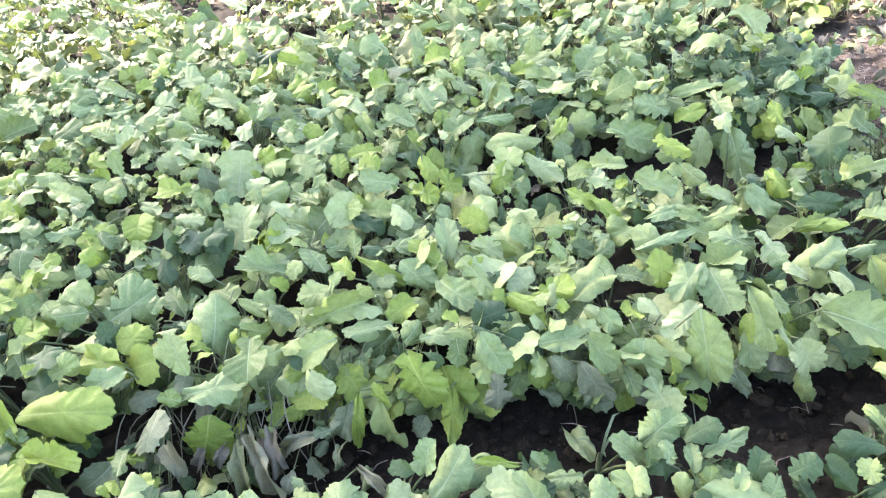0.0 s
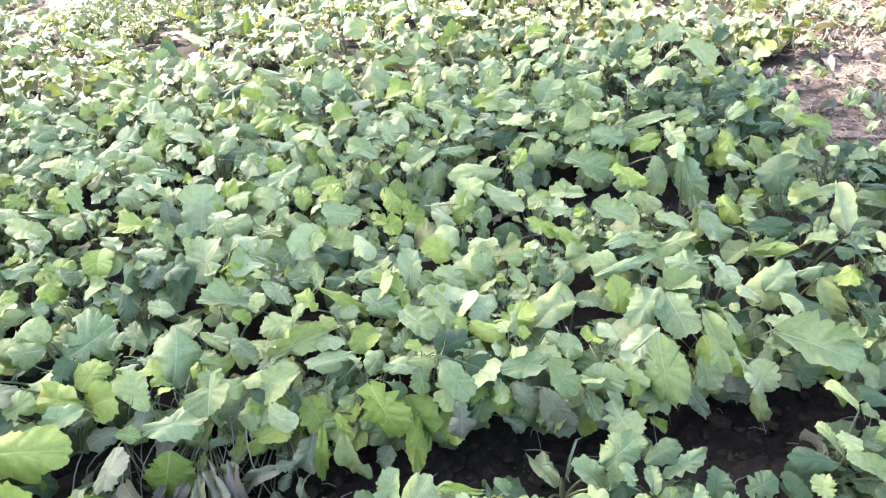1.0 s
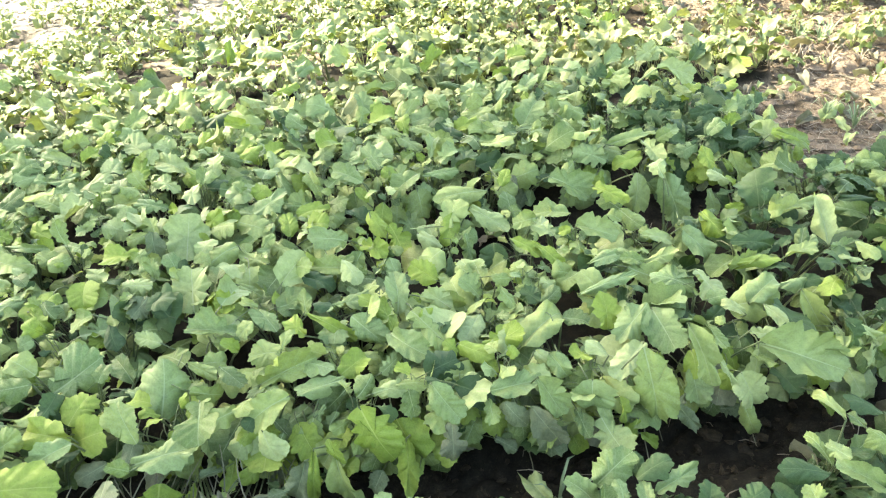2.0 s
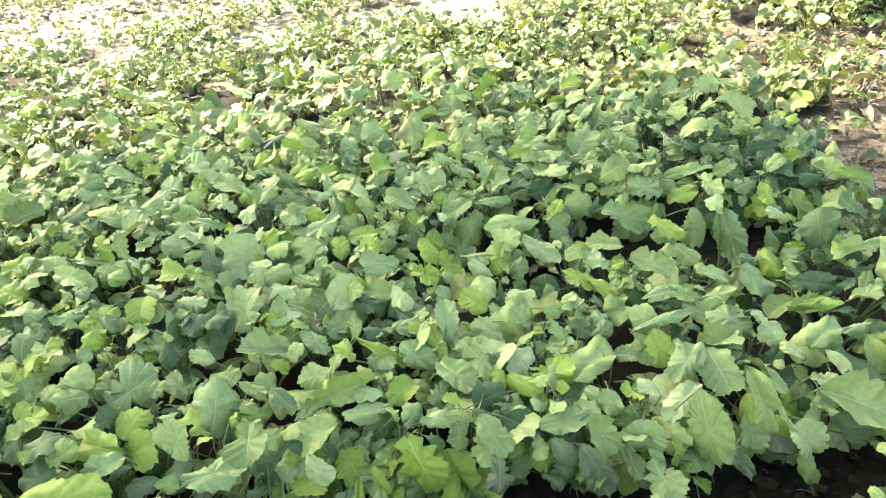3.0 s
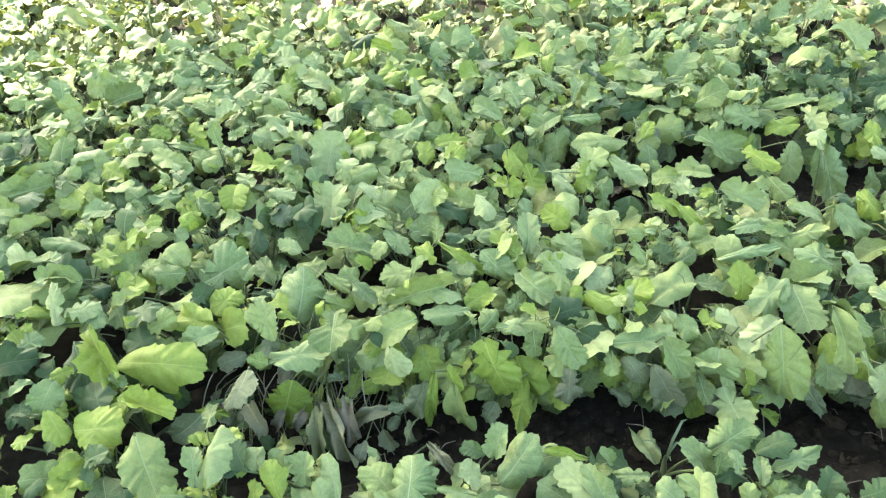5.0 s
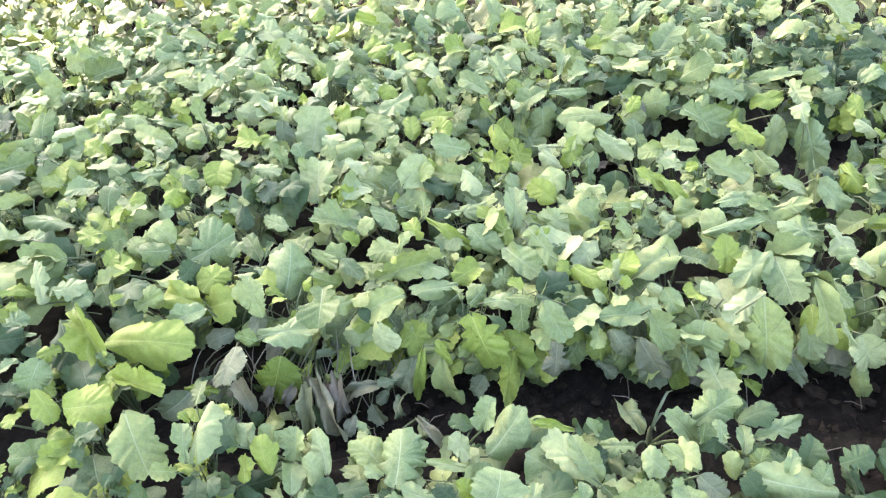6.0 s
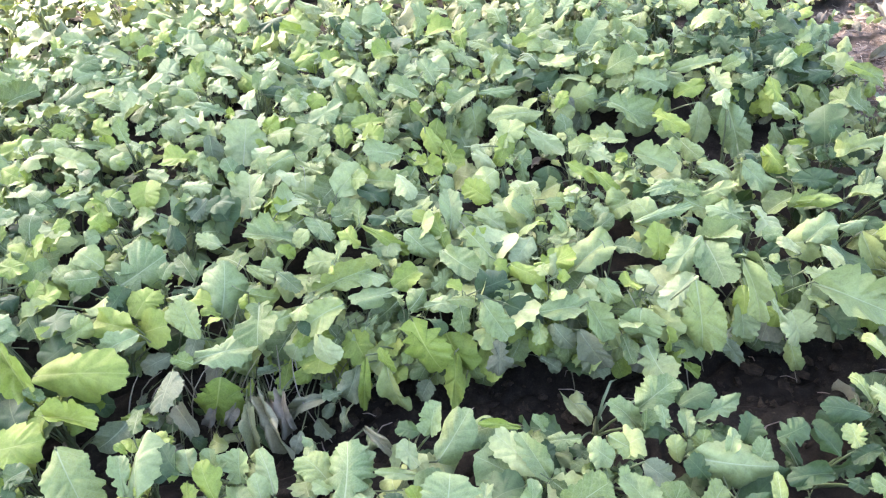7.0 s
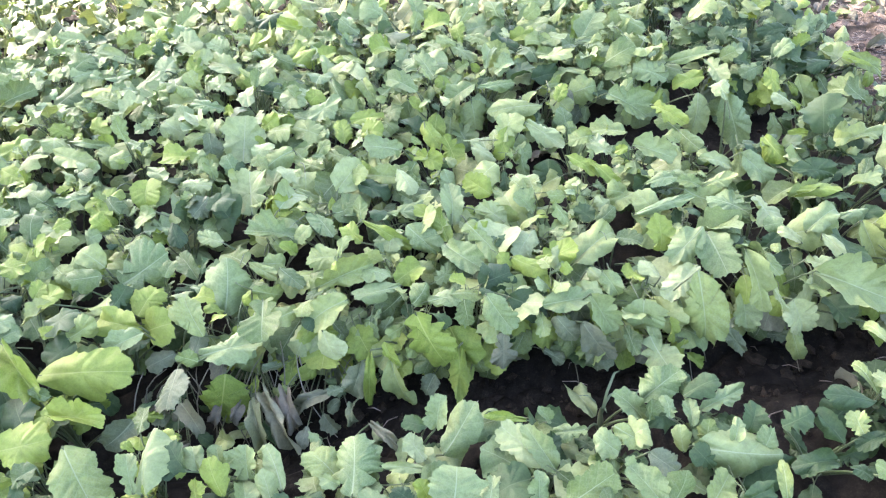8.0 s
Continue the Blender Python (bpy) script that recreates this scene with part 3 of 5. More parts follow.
leaf_at(0.433, 0.768, 0.168, 0.616, 0.741, 0.125, 0.098, "o", "b")
leaf_at(0.519, 0.767, 0.164, 0.541, 0.805, 0.190, 0.033, "o", "b")
leaf_at(0.580, 0.758, 0.136, 0.608, 0.789, 0.172, 0.049, "o", "b")
leaf_at(0.471, 0.781, 0.141, 0.482, 0.816, 0.184, 0.046, "o", "g")
leaf_at(0.459, 0.832, 0.140, 0.473, 0.890, 0.153, 0.038, "o", "b")
leaf_at(0.423, 0.776, 0.137, 0.414, 0.808, 0.188, 0.041, "o", "g")
leaf_at(0.282, 0.817, 0.193, 0.351, 0.780, 0.165, 0.052, "o", "g")
leaf_at(0.283, 0.769, 0.174, 0.236, 0.793, 0.196, 0.057, "r", "b")
leaf_at(0.338, 0.750, 0.192, 0.383, 0.715, 0.159, 0.056, "o", "e")
leaf_at(0.342, 0.656, 0.154, 0.299, 0.728, 0.185, 0.066, "o", "b")
leaf_at(0.359, 0.656, 0.150, 0.401, 0.690, 0.200, 0.067, "o", "g")
leaf_at(0.436, 0.654, 0.140, 0.489, 0.710, 0.151, 0.056, "o", "g")
leaf_at(0.478, 0.636, 0.172, 0.564, 0.671, 0.166, 0.039, "o", "k")
leaf_at(0.580, 0.643, 0.139, 0.594, 0.710, 0.172, 0.032, "n", "g")
leaf_at(0.696, 0.699, 0.176, 0.607, 0.702, 0.169, 0.046, "o", "k")
leaf_at(0.744, 0.660, 0.170, 0.707, 0.681, 0.182, 0.039, "o", "k")
leaf_at(0.784, 0.759, 0.157, 0.778, 0.805, 0.176, 0.047, "l", "g")
leaf_at(0.822, 0.752, 0.161, 0.769, 0.751, 0.133, 0.036, "o", "k")
leaf_at(0.784, 0.647, 0.174, 0.738, 0.660, 0.209, 0.044, "o", "g")
leaf_at(0.899, 0.849, 0.171, 0.873, 0.896, 0.174, 0.038, "o", "b")
leaf_at(0.293, 0.714, 0.158, 0.295, 0.739, 0.207, 0.028, "o", "b")
leaf_at(0.368, 0.839, 0.167, 0.373, 0.864, 0.209, 0.033, "l", "g")
leaf_at(0.409, 0.839, 0.169, 0.415, 0.884, 0.187, 0.041, "l", "b")
leaf_at(-0.897, 1.439, 0.166, -0.760, 1.480, 0.214, 0.133, "l", "b")
leaf_at(-0.807, 1.291, 0.185, -0.767, 1.355, 0.222, 0.091, "r", "y")
leaf_at(-0.780, 1.233, 0.202, -0.910, 1.272, 0.200, 0.083, "o", "y")
leaf_at(-0.599, 1.297, 0.149, -0.568, 1.403, 0.250, 0.120, "o", "b")
leaf_at(-0.473, 1.245, 0.244, -0.462, 1.138, 0.207, 0.101, "l", "g")
leaf_at(-0.626, 1.199, 0.184, -0.667, 1.274, 0.258, 0.061, "o", "g")
leaf_at(-0.575, 1.692, 0.173, -0.584, 1.825, 0.242, 0.135, "l", "p")
leaf_at(-0.895, 1.835, 0.239, -0.901, 1.760, 0.187, 0.113, "r", "y")
leaf_at(-0.632, 1.660, 0.194, -0.681, 1.705, 0.243, 0.073, "o", "k")
leaf_at(-0.695, 1.733, 0.220, -0.742, 1.682, 0.198, 0.072, "o", "e")
leaf_at(-0.625, 1.529, 0.205, -0.697, 1.568, 0.213, 0.044, "o", "p")
leaf_at(-0.425, 1.541, 0.190, -0.564, 1.568, 0.207, 0.074, "l", "b")
leaf_at(-0.424, 1.488, 0.173, -0.460, 1.498, 0.210, 0.039, "o", "y")
leaf_at(-0.779, 1.618, 0.225, -0.762, 1.553, 0.183, 0.055, "o", "k")
leaf_at(-0.842, 1.684, 0.223, -0.902, 1.657, 0.199, 0.063, "o", "g")
leaf_at(-1.057, 1.772, 0.204, -0.984, 1.715, 0.175, 0.066, "o", "y")
leaf_at(-1.007, 1.777, 0.227, -0.972, 1.726, 0.192, 0.057, "o", "g")
leaf_at(-1.091, 1.783, 0.190, -1.165, 1.776, 0.165, 0.057, "o", "g")
leaf_at(-1.093, 1.687, 0.216, -1.135, 1.655, 0.220, 0.051, "o", "y")
leaf_at(-1.081, 1.830, 0.207, -1.178, 1.807, 0.199, 0.058, "o", "b")
leaf_at(-1.262, 1.745, 0.218, -1.312, 1.712, 0.208, 0.076, "o", "g")
leaf_at(-1.323, 1.885, 0.219, -1.289, 1.798, 0.163, 0.076, "o", "g")
leaf_at(-1.224, 1.506, 0.223, -1.137, 1.469, 0.224, 0.061, "o", "y")
leaf_at(-1.264, 1.614, 0.176, -1.217, 1.650, 0.193, 0.051, "o", "g")
leaf_at(-1.094, 1.376, 0.203, -1.067, 1.409, 0.224, 0.056, "o", "y")
leaf_at(-1.029, 1.341, 0.208, -1.109, 1.324, 0.175, 0.062, "o", "g")
leaf_at(-0.956, 1.220, 0.201, -0.875, 1.230, 0.235, 0.059, "l", "g")
leaf_at(-0.970, 1.237, 0.215, -1.023, 1.223, 0.224, 0.036, "n", "y")
leaf_at(-1.144, 1.259, 0.186, -1.106, 1.291, 0.187, 0.061, "o", "b")
leaf_at(-1.186, 1.376, 0.195, -1.137, 1.396, 0.189, 0.055, "o", "k")
leaf_at(-0.956, 1.396, 0.195, -1.013, 1.389, 0.168, 0.048, "o", "k")
leaf_at(-1.075, 1.494, 0.203, -1.017, 1.436, 0.186, 0.058, "o", "g")
leaf_at(-0.672, 1.418, 0.187, -0.650, 1.451, 0.219, 0.035, "n", "k")
leaf_at(-0.681, 1.414, 0.181, -0.727, 1.494, 0.208, 0.059, "o", "g")
leaf_at(-0.670, 1.226, 0.193, -0.702, 1.251, 0.241, 0.047, "o", "g")
leaf_at(-0.540, 1.431, 0.208, -0.467, 1.387, 0.177, 0.037, "n", "g")
leaf_at(-0.451, 1.385, 0.217, -0.397, 1.343, 0.174, 0.058, "o", "g")
leaf_at(-0.433, 1.691, 0.209, -0.495, 1.643, 0.205, 0.062, "l", "y")
leaf_at(-0.455, 1.646, 0.203, -0.403, 1.624, 0.166, 0.058, "o", "g")
leaf_at(-0.294, 1.434, 0.192, -0.387, 1.454, 0.187, 0.079, "r", "g")
leaf_at(-0.306, 1.750, 0.233, -0.361, 1.708, 0.197, 0.098, "o", "g")
leaf_at(-0.257, 1.732, 0.219, -0.159, 1.699, 0.190, 0.062, "o", "k")
leaf_at(-0.194, 1.597, 0.188, -0.054, 1.633, 0.184, 0.069, "l", "b")
leaf_at(-0.237, 1.547, 0.226, -0.107, 1.483, 0.156, 0.038, "n", "y")
leaf_at(-0.113, 1.508, 0.218, -0.036, 1.450, 0.154, 0.079, "o", "b")
leaf_at(-0.002, 1.457, 0.185, -0.032, 1.540, 0.232, 0.055, "o", "y")
leaf_at(-0.016, 1.410, 0.222, 0.068, 1.322, 0.189, 0.076, "o", "b")
leaf_at(0.048, 1.463, 0.243, 0.138, 1.356, 0.183, 0.108, "l", "g")
leaf_at(0.161, 1.514, 0.188, 0.096, 1.551, 0.237, 0.066, "o", "p")
leaf_at(0.230, 1.456, 0.205, 0.164, 1.379, 0.179, 0.068, "o", "p")
leaf_at(0.245, 1.543, 0.194, 0.195, 1.579, 0.239, 0.058, "l", "b")
leaf_at(0.290, 1.533, 0.236, 0.324, 1.462, 0.198, 0.064, "l", "g")
leaf_at(0.151, 1.336, 0.218, 0.229, 1.283, 0.193, 0.053, "o", "y")
leaf_at(0.216, 1.333, 0.193, 0.321, 1.351, 0.232, 0.067, "l", "y")
leaf_at(0.306, 1.334, 0.170, 0.440, 1.433, 0.207, 0.089, "o", "g")
leaf_at(-0.153, 1.331, 0.176, -0.083, 1.376, 0.195, 0.068, "r", "y")
leaf_at(-0.359, 1.337, 0.178, -0.207, 1.376, 0.217, 0.068, "l", "g")
leaf_at(-0.138, 1.303, 0.189, -0.259, 1.262, 0.196, 0.044, "n", "b")
leaf_at(-0.133, 1.286, 0.176, -0.204, 1.265, 0.124, 0.090, "o", "g", True)
leaf_at(-0.268, 1.235, 0.224, -0.378, 1.210, 0.187, 0.085, "o", "g")
leaf_at(-0.019, 1.230, 0.213, 0.066, 1.242, 0.190, 0.054, "o", "g")
leaf_at(0.012, 1.162, 0.256, 0.019, 1.136, 0.192, 0.060, "o", "g", True)
leaf_at(0.065, 1.165, 0.264, 0.119, 1.128, 0.170, 0.067, "o", "b", True)
leaf_at(0.202, 1.173, 0.200, 0.327, 1.177, 0.197, 0.062, "o", "b")
leaf_at(0.312, 1.155, 0.239, 0.351, 1.118, 0.146, 0.073, "o", "b", True)
leaf_at(0.229, 1.137, 0.193, 0.268, 1.111, 0.127, 0.054, "o", "e", True)
leaf_at(0.290, 1.129, 0.173, 0.356, 1.090, 0.075, 0.061, "o", "e", True)
leaf_at(-0.051, 1.316, 0.175, 0.005, 1.356, 0.191, 0.052, "l", "b")
leaf_at(-0.112, 1.224, 0.194, -0.066, 1.272, 0.209, 0.064, "o", "g")
leaf_at(-0.241, 1.489, 0.190, -0.287, 1.549, 0.207, 0.047, "l", "y")
leaf_at(-0.325, 1.549, 0.171, -0.381, 1.638, 0.200, 0.064, "o", "b")
leaf_at(-0.244, 1.594, 0.176, -0.248, 1.661, 0.214, 0.049, "o", "g")
leaf_at(0.012, 1.532, 0.182, 0.024, 1.641, 0.240, 0.072, "o", "b")
leaf_at(0.038, 1.553, 0.183, 0.078, 1.572, 0.213, 0.043, "o", "y")
leaf_at(0.403, 1.496, 0.181, 0.364, 1.540, 0.202, 0.058, "o", "k")
leaf_at(-0.378, 1.537, 0.228, -0.423, 1.525, 0.193, 0.049, "o", "g")
leaf_at(0.800, 1.130, 0.176, 0.841, 1.095, 0.088, 0.082, "r", "p", True)
leaf_at(0.861, 1.168, 0.226, 1.021, 1.090, 0.156, 0.124, "o", "b")
leaf_at(0.872, 1.235, 0.202, 0.941, 1.203, 0.186, 0.048, "l", "p")
leaf_at(0.666, 1.361, 0.216, 0.692, 1.246, 0.162, 0.093, "o", "b")
leaf_at(0.827, 1.448, 0.185, 0.719, 1.508, 0.212, 0.101, "l", "b")
leaf_at(0.837, 1.476, 0.230, 0.873, 1.393, 0.184, 0.098, "l", "p")
leaf_at(0.679, 1.183, 0.308, 0.721, 1.124, 0.159, 0.066, "o", "p", True)
leaf_at(0.567, 1.166, 0.267, 0.586, 1.097, 0.093, 0.101, "o", "g", True)
leaf_at(0.604, 1.246, 0.209, 0.497, 1.165, 0.185, 0.074, "o", "p")
leaf_at(0.440, 1.145, 0.213, 0.433, 1.118, 0.145, 0.103, "r", "b", True)
leaf_at(0.453, 1.128, 0.170, 0.467, 1.098, 0.096, 0.034, "n", "p", True)
leaf_at(0.652, 1.352, 0.235, 0.552, 1.295, 0.191, 0.078, "o", "b")
leaf_at(0.552, 1.357, 0.166, 0.555, 1.422, 0.235, 0.075, "l", "y")
leaf_at(0.440, 1.399, 0.195, 0.504, 1.374, 0.198, 0.055, "r", "g")
leaf_at(0.504, 1.470, 0.209, 0.672, 1.507, 0.208, 0.040, "n", "b")
leaf_at(0.401, 1.459, 0.201, 0.456, 1.472, 0.232, 0.047, "o", "g")
leaf_at(0.911, 1.322, 0.178, 0.852, 1.351, 0.210, 0.035, "n", "p")
leaf_at(0.923, 1.342, 0.198, 1.008, 1.384, 0.245, 0.064, "o", "b")
leaf_at(1.025, 1.374, 0.207, 1.117, 1.391, 0.208, 0.042, "o", "b")
leaf_at(1.066, 1.342, 0.218, 1.126, 1.288, 0.080, 0.071, "o", "g", True)
leaf_at(0.932, 1.289, 0.232, 0.976, 1.234, 0.210, 0.039, "n", "p")
leaf_at(0.744, 1.149, 0.222, 0.777, 1.120, 0.151, 0.024, "n", "p", True)
leaf_at(0.924, 1.187, 0.112, 0.942, 1.110, 0.088, 0.079, "o", "k")
leaf_at(0.801, 1.103, 0.106, 0.835, 1.067, 0.017, 0.047, "o", "g", True)
leaf_at(0.640, 1.109, 0.123, 0.689, 1.082, 0.054, 0.040, "o", "e", True)
leaf_at(0.770, 1.270, 0.213, 0.792, 1.198, 0.189, 0.052, "o", "g")
leaf_at(0.859, 1.347, 0.193, 0.811, 1.340, 0.157, 0.043, "o", "k")
leaf_at(0.951, 1.501, 0.188, 1.054, 1.530, 0.184, 0.040, "o", "g")
leaf_at(0.510, 1.234, 0.194, 0.473, 1.284, 0.211, 0.052, "o", "p")
leaf_at(0.466, 1.228, 0.196, 0.422, 1.276, 0.197, 0.032, "l", "y")
leaf_at(0.360, 1.238, 0.230, 0.401, 1.195, 0.188, 0.050, "o", "b")
leaf_at(0.332, 1.267, 0.217, 0.376, 1.232, 0.180, 0.044, "o", "p")
leaf_at(0.501, 1.126, 0.165, 0.502, 1.101, 0.102, 0.034, "o", "y", True)
leaf_at(0.982, 1.101, 0.102, 1.042, 1.078, 0.045, 0.033, "n", "y", True)
leaf_at(0.544, 1.102, 0.105, 0.510, 1.081, 0.051, 0.042, "o", "y", True)
leaf_at(0.544, 1.088, 0.069, 0.581, 1.072, 0.029, 0.030, "o", "y", True)
leaf_at(-1.499, 2.626, 0.212, -1.561, 2.627, 0.213, 0.075, "r", "p")
leaf_at(-1.647, 2.781, 0.173, -1.745, 2.802, 0.203, 0.087, "o", "b")
leaf_at(-1.754, 2.939, 0.196, -1.651, 2.980, 0.236, 0.115, "o", "y")
leaf_at(-1.608, 3.011, 0.173, -1.617, 3.091, 0.216, 0.054, "o", "y")
leaf_at(-1.629, 2.509, 0.204, -1.487, 2.529, 0.226, 0.099, "o", "g")
leaf_at(-1.430, 2.492, 0.180, -1.317, 2.539, 0.214, 0.105, "o", "g")
leaf_at(-1.349, 2.593, 0.164, -1.298, 2.669, 0.193, 0.078, "o", "g")
leaf_at(-1.497, 2.771, 0.162, -1.423, 2.857, 0.193, 0.092, "o", "b")
leaf_at(-1.196, 2.827, 0.166, -1.344, 2.876, 0.217, 0.051, "n", "p")
leaf_at(-1.188, 2.801, 0.203, -1.095, 2.846, 0.215, 0.076, "o", "y")
leaf_at(-1.063, 2.652, 0.164, -1.008, 2.736, 0.216, 0.093, "o", "p")
leaf_at(-0.924, 2.566, 0.157, -0.909, 2.706, 0.237, 0.079, "o", "y")
leaf_at(-0.732, 2.632, 0.164, -0.860, 2.725, 0.206, 0.090, "o", "p")
leaf_at(-0.612, 2.513, 0.188, -0.611, 2.617, 0.243, 0.083, "r", "p")
leaf_at(-0.727, 2.428, 0.197, -0.829, 2.505, 0.222, 0.070, "l", "p")
leaf_at(-0.671, 2.354, 0.173, -0.684, 2.441, 0.209, 0.070, "r", "p")
leaf_at(-1.132, 2.277, 0.188, -1.024, 2.356, 0.234, 0.103, "l", "p")
leaf_at(-1.081, 2.517, 0.212, -1.007, 2.442, 0.156, 0.089, "o", "b")
leaf_at(-0.747, 2.297, 0.202, -0.856, 2.326, 0.233, 0.065, "l", "b")
leaf_at(-0.937, 2.219, 0.222, -0.865, 2.187, 0.177, 0.076, "o", "p")
leaf_at(-0.647, 2.002, 0.156, -0.627, 2.125, 0.265, 0.143, "r", "p")
leaf_at(-0.461, 1.954, 0.220, -0.568, 1.894, 0.197, 0.095, "o", "g")
leaf_at(-0.777, 1.986, 0.215, -0.900, 1.988, 0.206, 0.084, "l", "y")
leaf_at(-1.129, 2.088, 0.212, -1.066, 2.049, 0.163, 0.070, "o", "g")
leaf_at(-1.050, 2.119, 0.217, -0.960, 2.072, 0.196, 0.043, "n", "b")
leaf_at(-0.750, 2.079, 0.240, -0.748, 2.013, 0.172, 0.065, "o", "e")
leaf_at(-0.768, 2.098, 0.220, -0.851, 2.097, 0.197, 0.052, "o", "g")
leaf_at(-1.490, 2.138, 0.188, -1.403, 2.201, 0.218, 0.100, "o", "y")
leaf_at(-1.425, 2.011, 0.220, -1.339, 1.963, 0.187, 0.081, "o", "y")
leaf_at(-1.257, 2.054, 0.238, -1.121, 1.985, 0.201, 0.071, "o", "g")
leaf_at(-1.152, 2.251, 0.170, -1.239, 2.306, 0.194, 0.071, "r", "y")
leaf_at(-1.274, 2.247, 0.187, -1.358, 2.290, 0.212, 0.065, "l", "y")
leaf_at(-1.151, 2.422, 0.188, -1.237, 2.458, 0.225, 0.076, "o", "g")
leaf_at(-1.159, 2.679, 0.198, -1.284, 2.632, 0.191, 0.065, "o", "b")
leaf_at(-0.873, 2.318, 0.204, -0.973, 2.356, 0.205, 0.061, "o", "b")
leaf_at(-1.253, 2.156, 0.217, -1.098, 2.107, 0.208, 0.033, "n", "b")
leaf_at(-0.701, 1.803, 0.212, -0.794, 1.834, 0.212, 0.063, "l", "p")
leaf_at(-0.932, 1.938, 0.210, -0.850, 1.884, 0.206, 0.051, "o", "p")
leaf_at(-0.707, 1.861, 0.193, -0.730, 1.925, 0.228, 0.044, "o", "g")
leaf_at(-0.642, 1.882, 0.182, -0.678, 1.927, 0.242, 0.062, "o", "b")
leaf_at(-1.134, 1.849, 0.200, -1.062, 1.854, 0.231, 0.054, "o", "p")
leaf_at(-1.458, 3.061, 0.187, -1.588, 3.079, 0.218, 0.069, "o", "p")
leaf_at(-0.940, 2.851, 0.166, -1.043, 2.961, 0.216, 0.109, "o", "p")
leaf_at(-1.297, 2.942, 0.199, -1.208, 2.989, 0.212, 0.079, "o", "g")
leaf_at(-0.723, 2.842, 0.173, -0.672, 2.895, 0.215, 0.072, "o", "y")
leaf_at(-0.809, 2.806, 0.187, -0.883, 2.833, 0.231, 0.070, "o", "b")
leaf_at(-0.544, 2.697, 0.174, -0.487, 2.794, 0.209, 0.084, "o", "y")
leaf_at(-0.522, 2.624, 0.195, -0.433, 2.689, 0.215, 0.087, "o", "y")
leaf_at(-0.388, 2.522, 0.166, -0.389, 2.614, 0.215, 0.070, "o", "p")
leaf_at(-0.241, 2.565, 0.201, -0.339, 2.603, 0.214, 0.034, "n", "g")
leaf_at(-0.233, 2.559, 0.180, -0.150, 2.596, 0.224, 0.073, "o", "p")
leaf_at(-0.355, 2.850, 0.170, -0.452, 2.909, 0.186, 0.057, "o", "b")
leaf_at(-0.174, 2.691, 0.199, -0.244, 2.729, 0.237, 0.069, "o", "p")
leaf_at(0.023, 2.424, 0.178, -0.030, 2.514, 0.243, 0.083, "o", "b")
leaf_at(0.085, 2.621, 0.229, 0.199, 2.566, 0.172, 0.054, "n", "p")
leaf_at(0.159, 2.286, 0.212, 0.041, 2.237, 0.172, 0.091, "o", "g")
leaf_at(0.318, 2.540, 0.172, 0.238, 2.600, 0.211, 0.073, "o", "g")
leaf_at(0.380, 2.152, 0.182, 0.190, 2.145, 0.192, 0.104, "o", "g")
leaf_at(0.288, 2.334, 0.173, 0.385, 2.416, 0.201, 0.076, "o", "k")
leaf_at(0.374, 2.346, 0.180, 0.485, 2.379, 0.186, 0.080, "o", "k")
leaf_at(0.553, 2.299, 0.163, 0.491, 2.393, 0.195, 0.071, "o", "p")
leaf_at(0.337, 2.671, 0.180, 0.440, 2.672, 0.206, 0.076, "o", "y")
leaf_at(0.663, 2.598, 0.192, 0.521, 2.613, 0.176, 0.070, "l", "b")
leaf_at(0.290, 1.967, 0.233, 0.400, 1.905, 0.167, 0.074, "o", "p")
leaf_at(-0.246, 2.048, 0.202, -0.174, 2.022, 0.210, 0.081, "r", "y")
leaf_at(-0.477, 2.117, 0.209, -0.368, 2.070, 0.181, 0.091, "r", "g")
leaf_at(-0.435, 2.170, 0.195, -0.320, 2.220, 0.249, 0.097, "o", "b")
leaf_at(-0.308, 2.044, 0.168, -0.315, 2.132, 0.204, 0.061, "o", "y")
leaf_at(-0.289, 2.157, 0.187, -0.173, 2.180, 0.172, 0.069, "o", "y")
leaf_at(-0.032, 2.019, 0.174, -0.102, 2.081, 0.210, 0.069, "o", "k")
leaf_at(-0.036, 2.026, 0.235, 0.000, 1.959, 0.164, 0.060, "o", "y")
leaf_at(0.023, 1.960, 0.214, 0.067, 1.887, 0.144, 0.078, "l", "y")
leaf_at(0.235, 1.966, 0.219, 0.195, 1.886, 0.152, 0.064, "o", "y")
leaf_at(0.108, 1.905, 0.201, 0.174, 1.863, 0.156, 0.057, "o", "p")
leaf_at(-0.074, 1.884, 0.199, 0.011, 1.838, 0.188, 0.061, "l", "y")
leaf_at(-0.365, 1.970, 0.199, -0.294, 1.914, 0.173, 0.066, "l", "g")
leaf_at(-0.364, 1.879, 0.183, -0.457, 1.935, 0.189, 0.052, "o", "g")
leaf_at(-0.224, 1.782, 0.212, -0.131, 1.752, 0.201, 0.064, "o", "g")
leaf_at(-0.127, 1.754, 0.240, -0.083, 1.670, 0.207, 0.065, "o", "p")
leaf_at(0.008, 1.769, 0.213, 0.035, 1.720, 0.150, 0.072, "o", "b")
leaf_at(0.137, 1.637, 0.198, 0.071, 1.701, 0.228, 0.072, "o", "y")
leaf_at(0.334, 1.800, 0.191, 0.330, 1.767, 0.108, 0.097, "o", "k", True)
leaf_at(0.254, 1.854, 0.208, 0.265, 1.808, 0.091, 0.050, "l", "b", True)
leaf_at(0.374, 1.749, 0.235, 0.467, 1.697, 0.187, 0.045, "n", "y")
leaf_at(0.492, 1.882, 0.209, 0.414, 1.890, 0.192, 0.054, "o", "g")
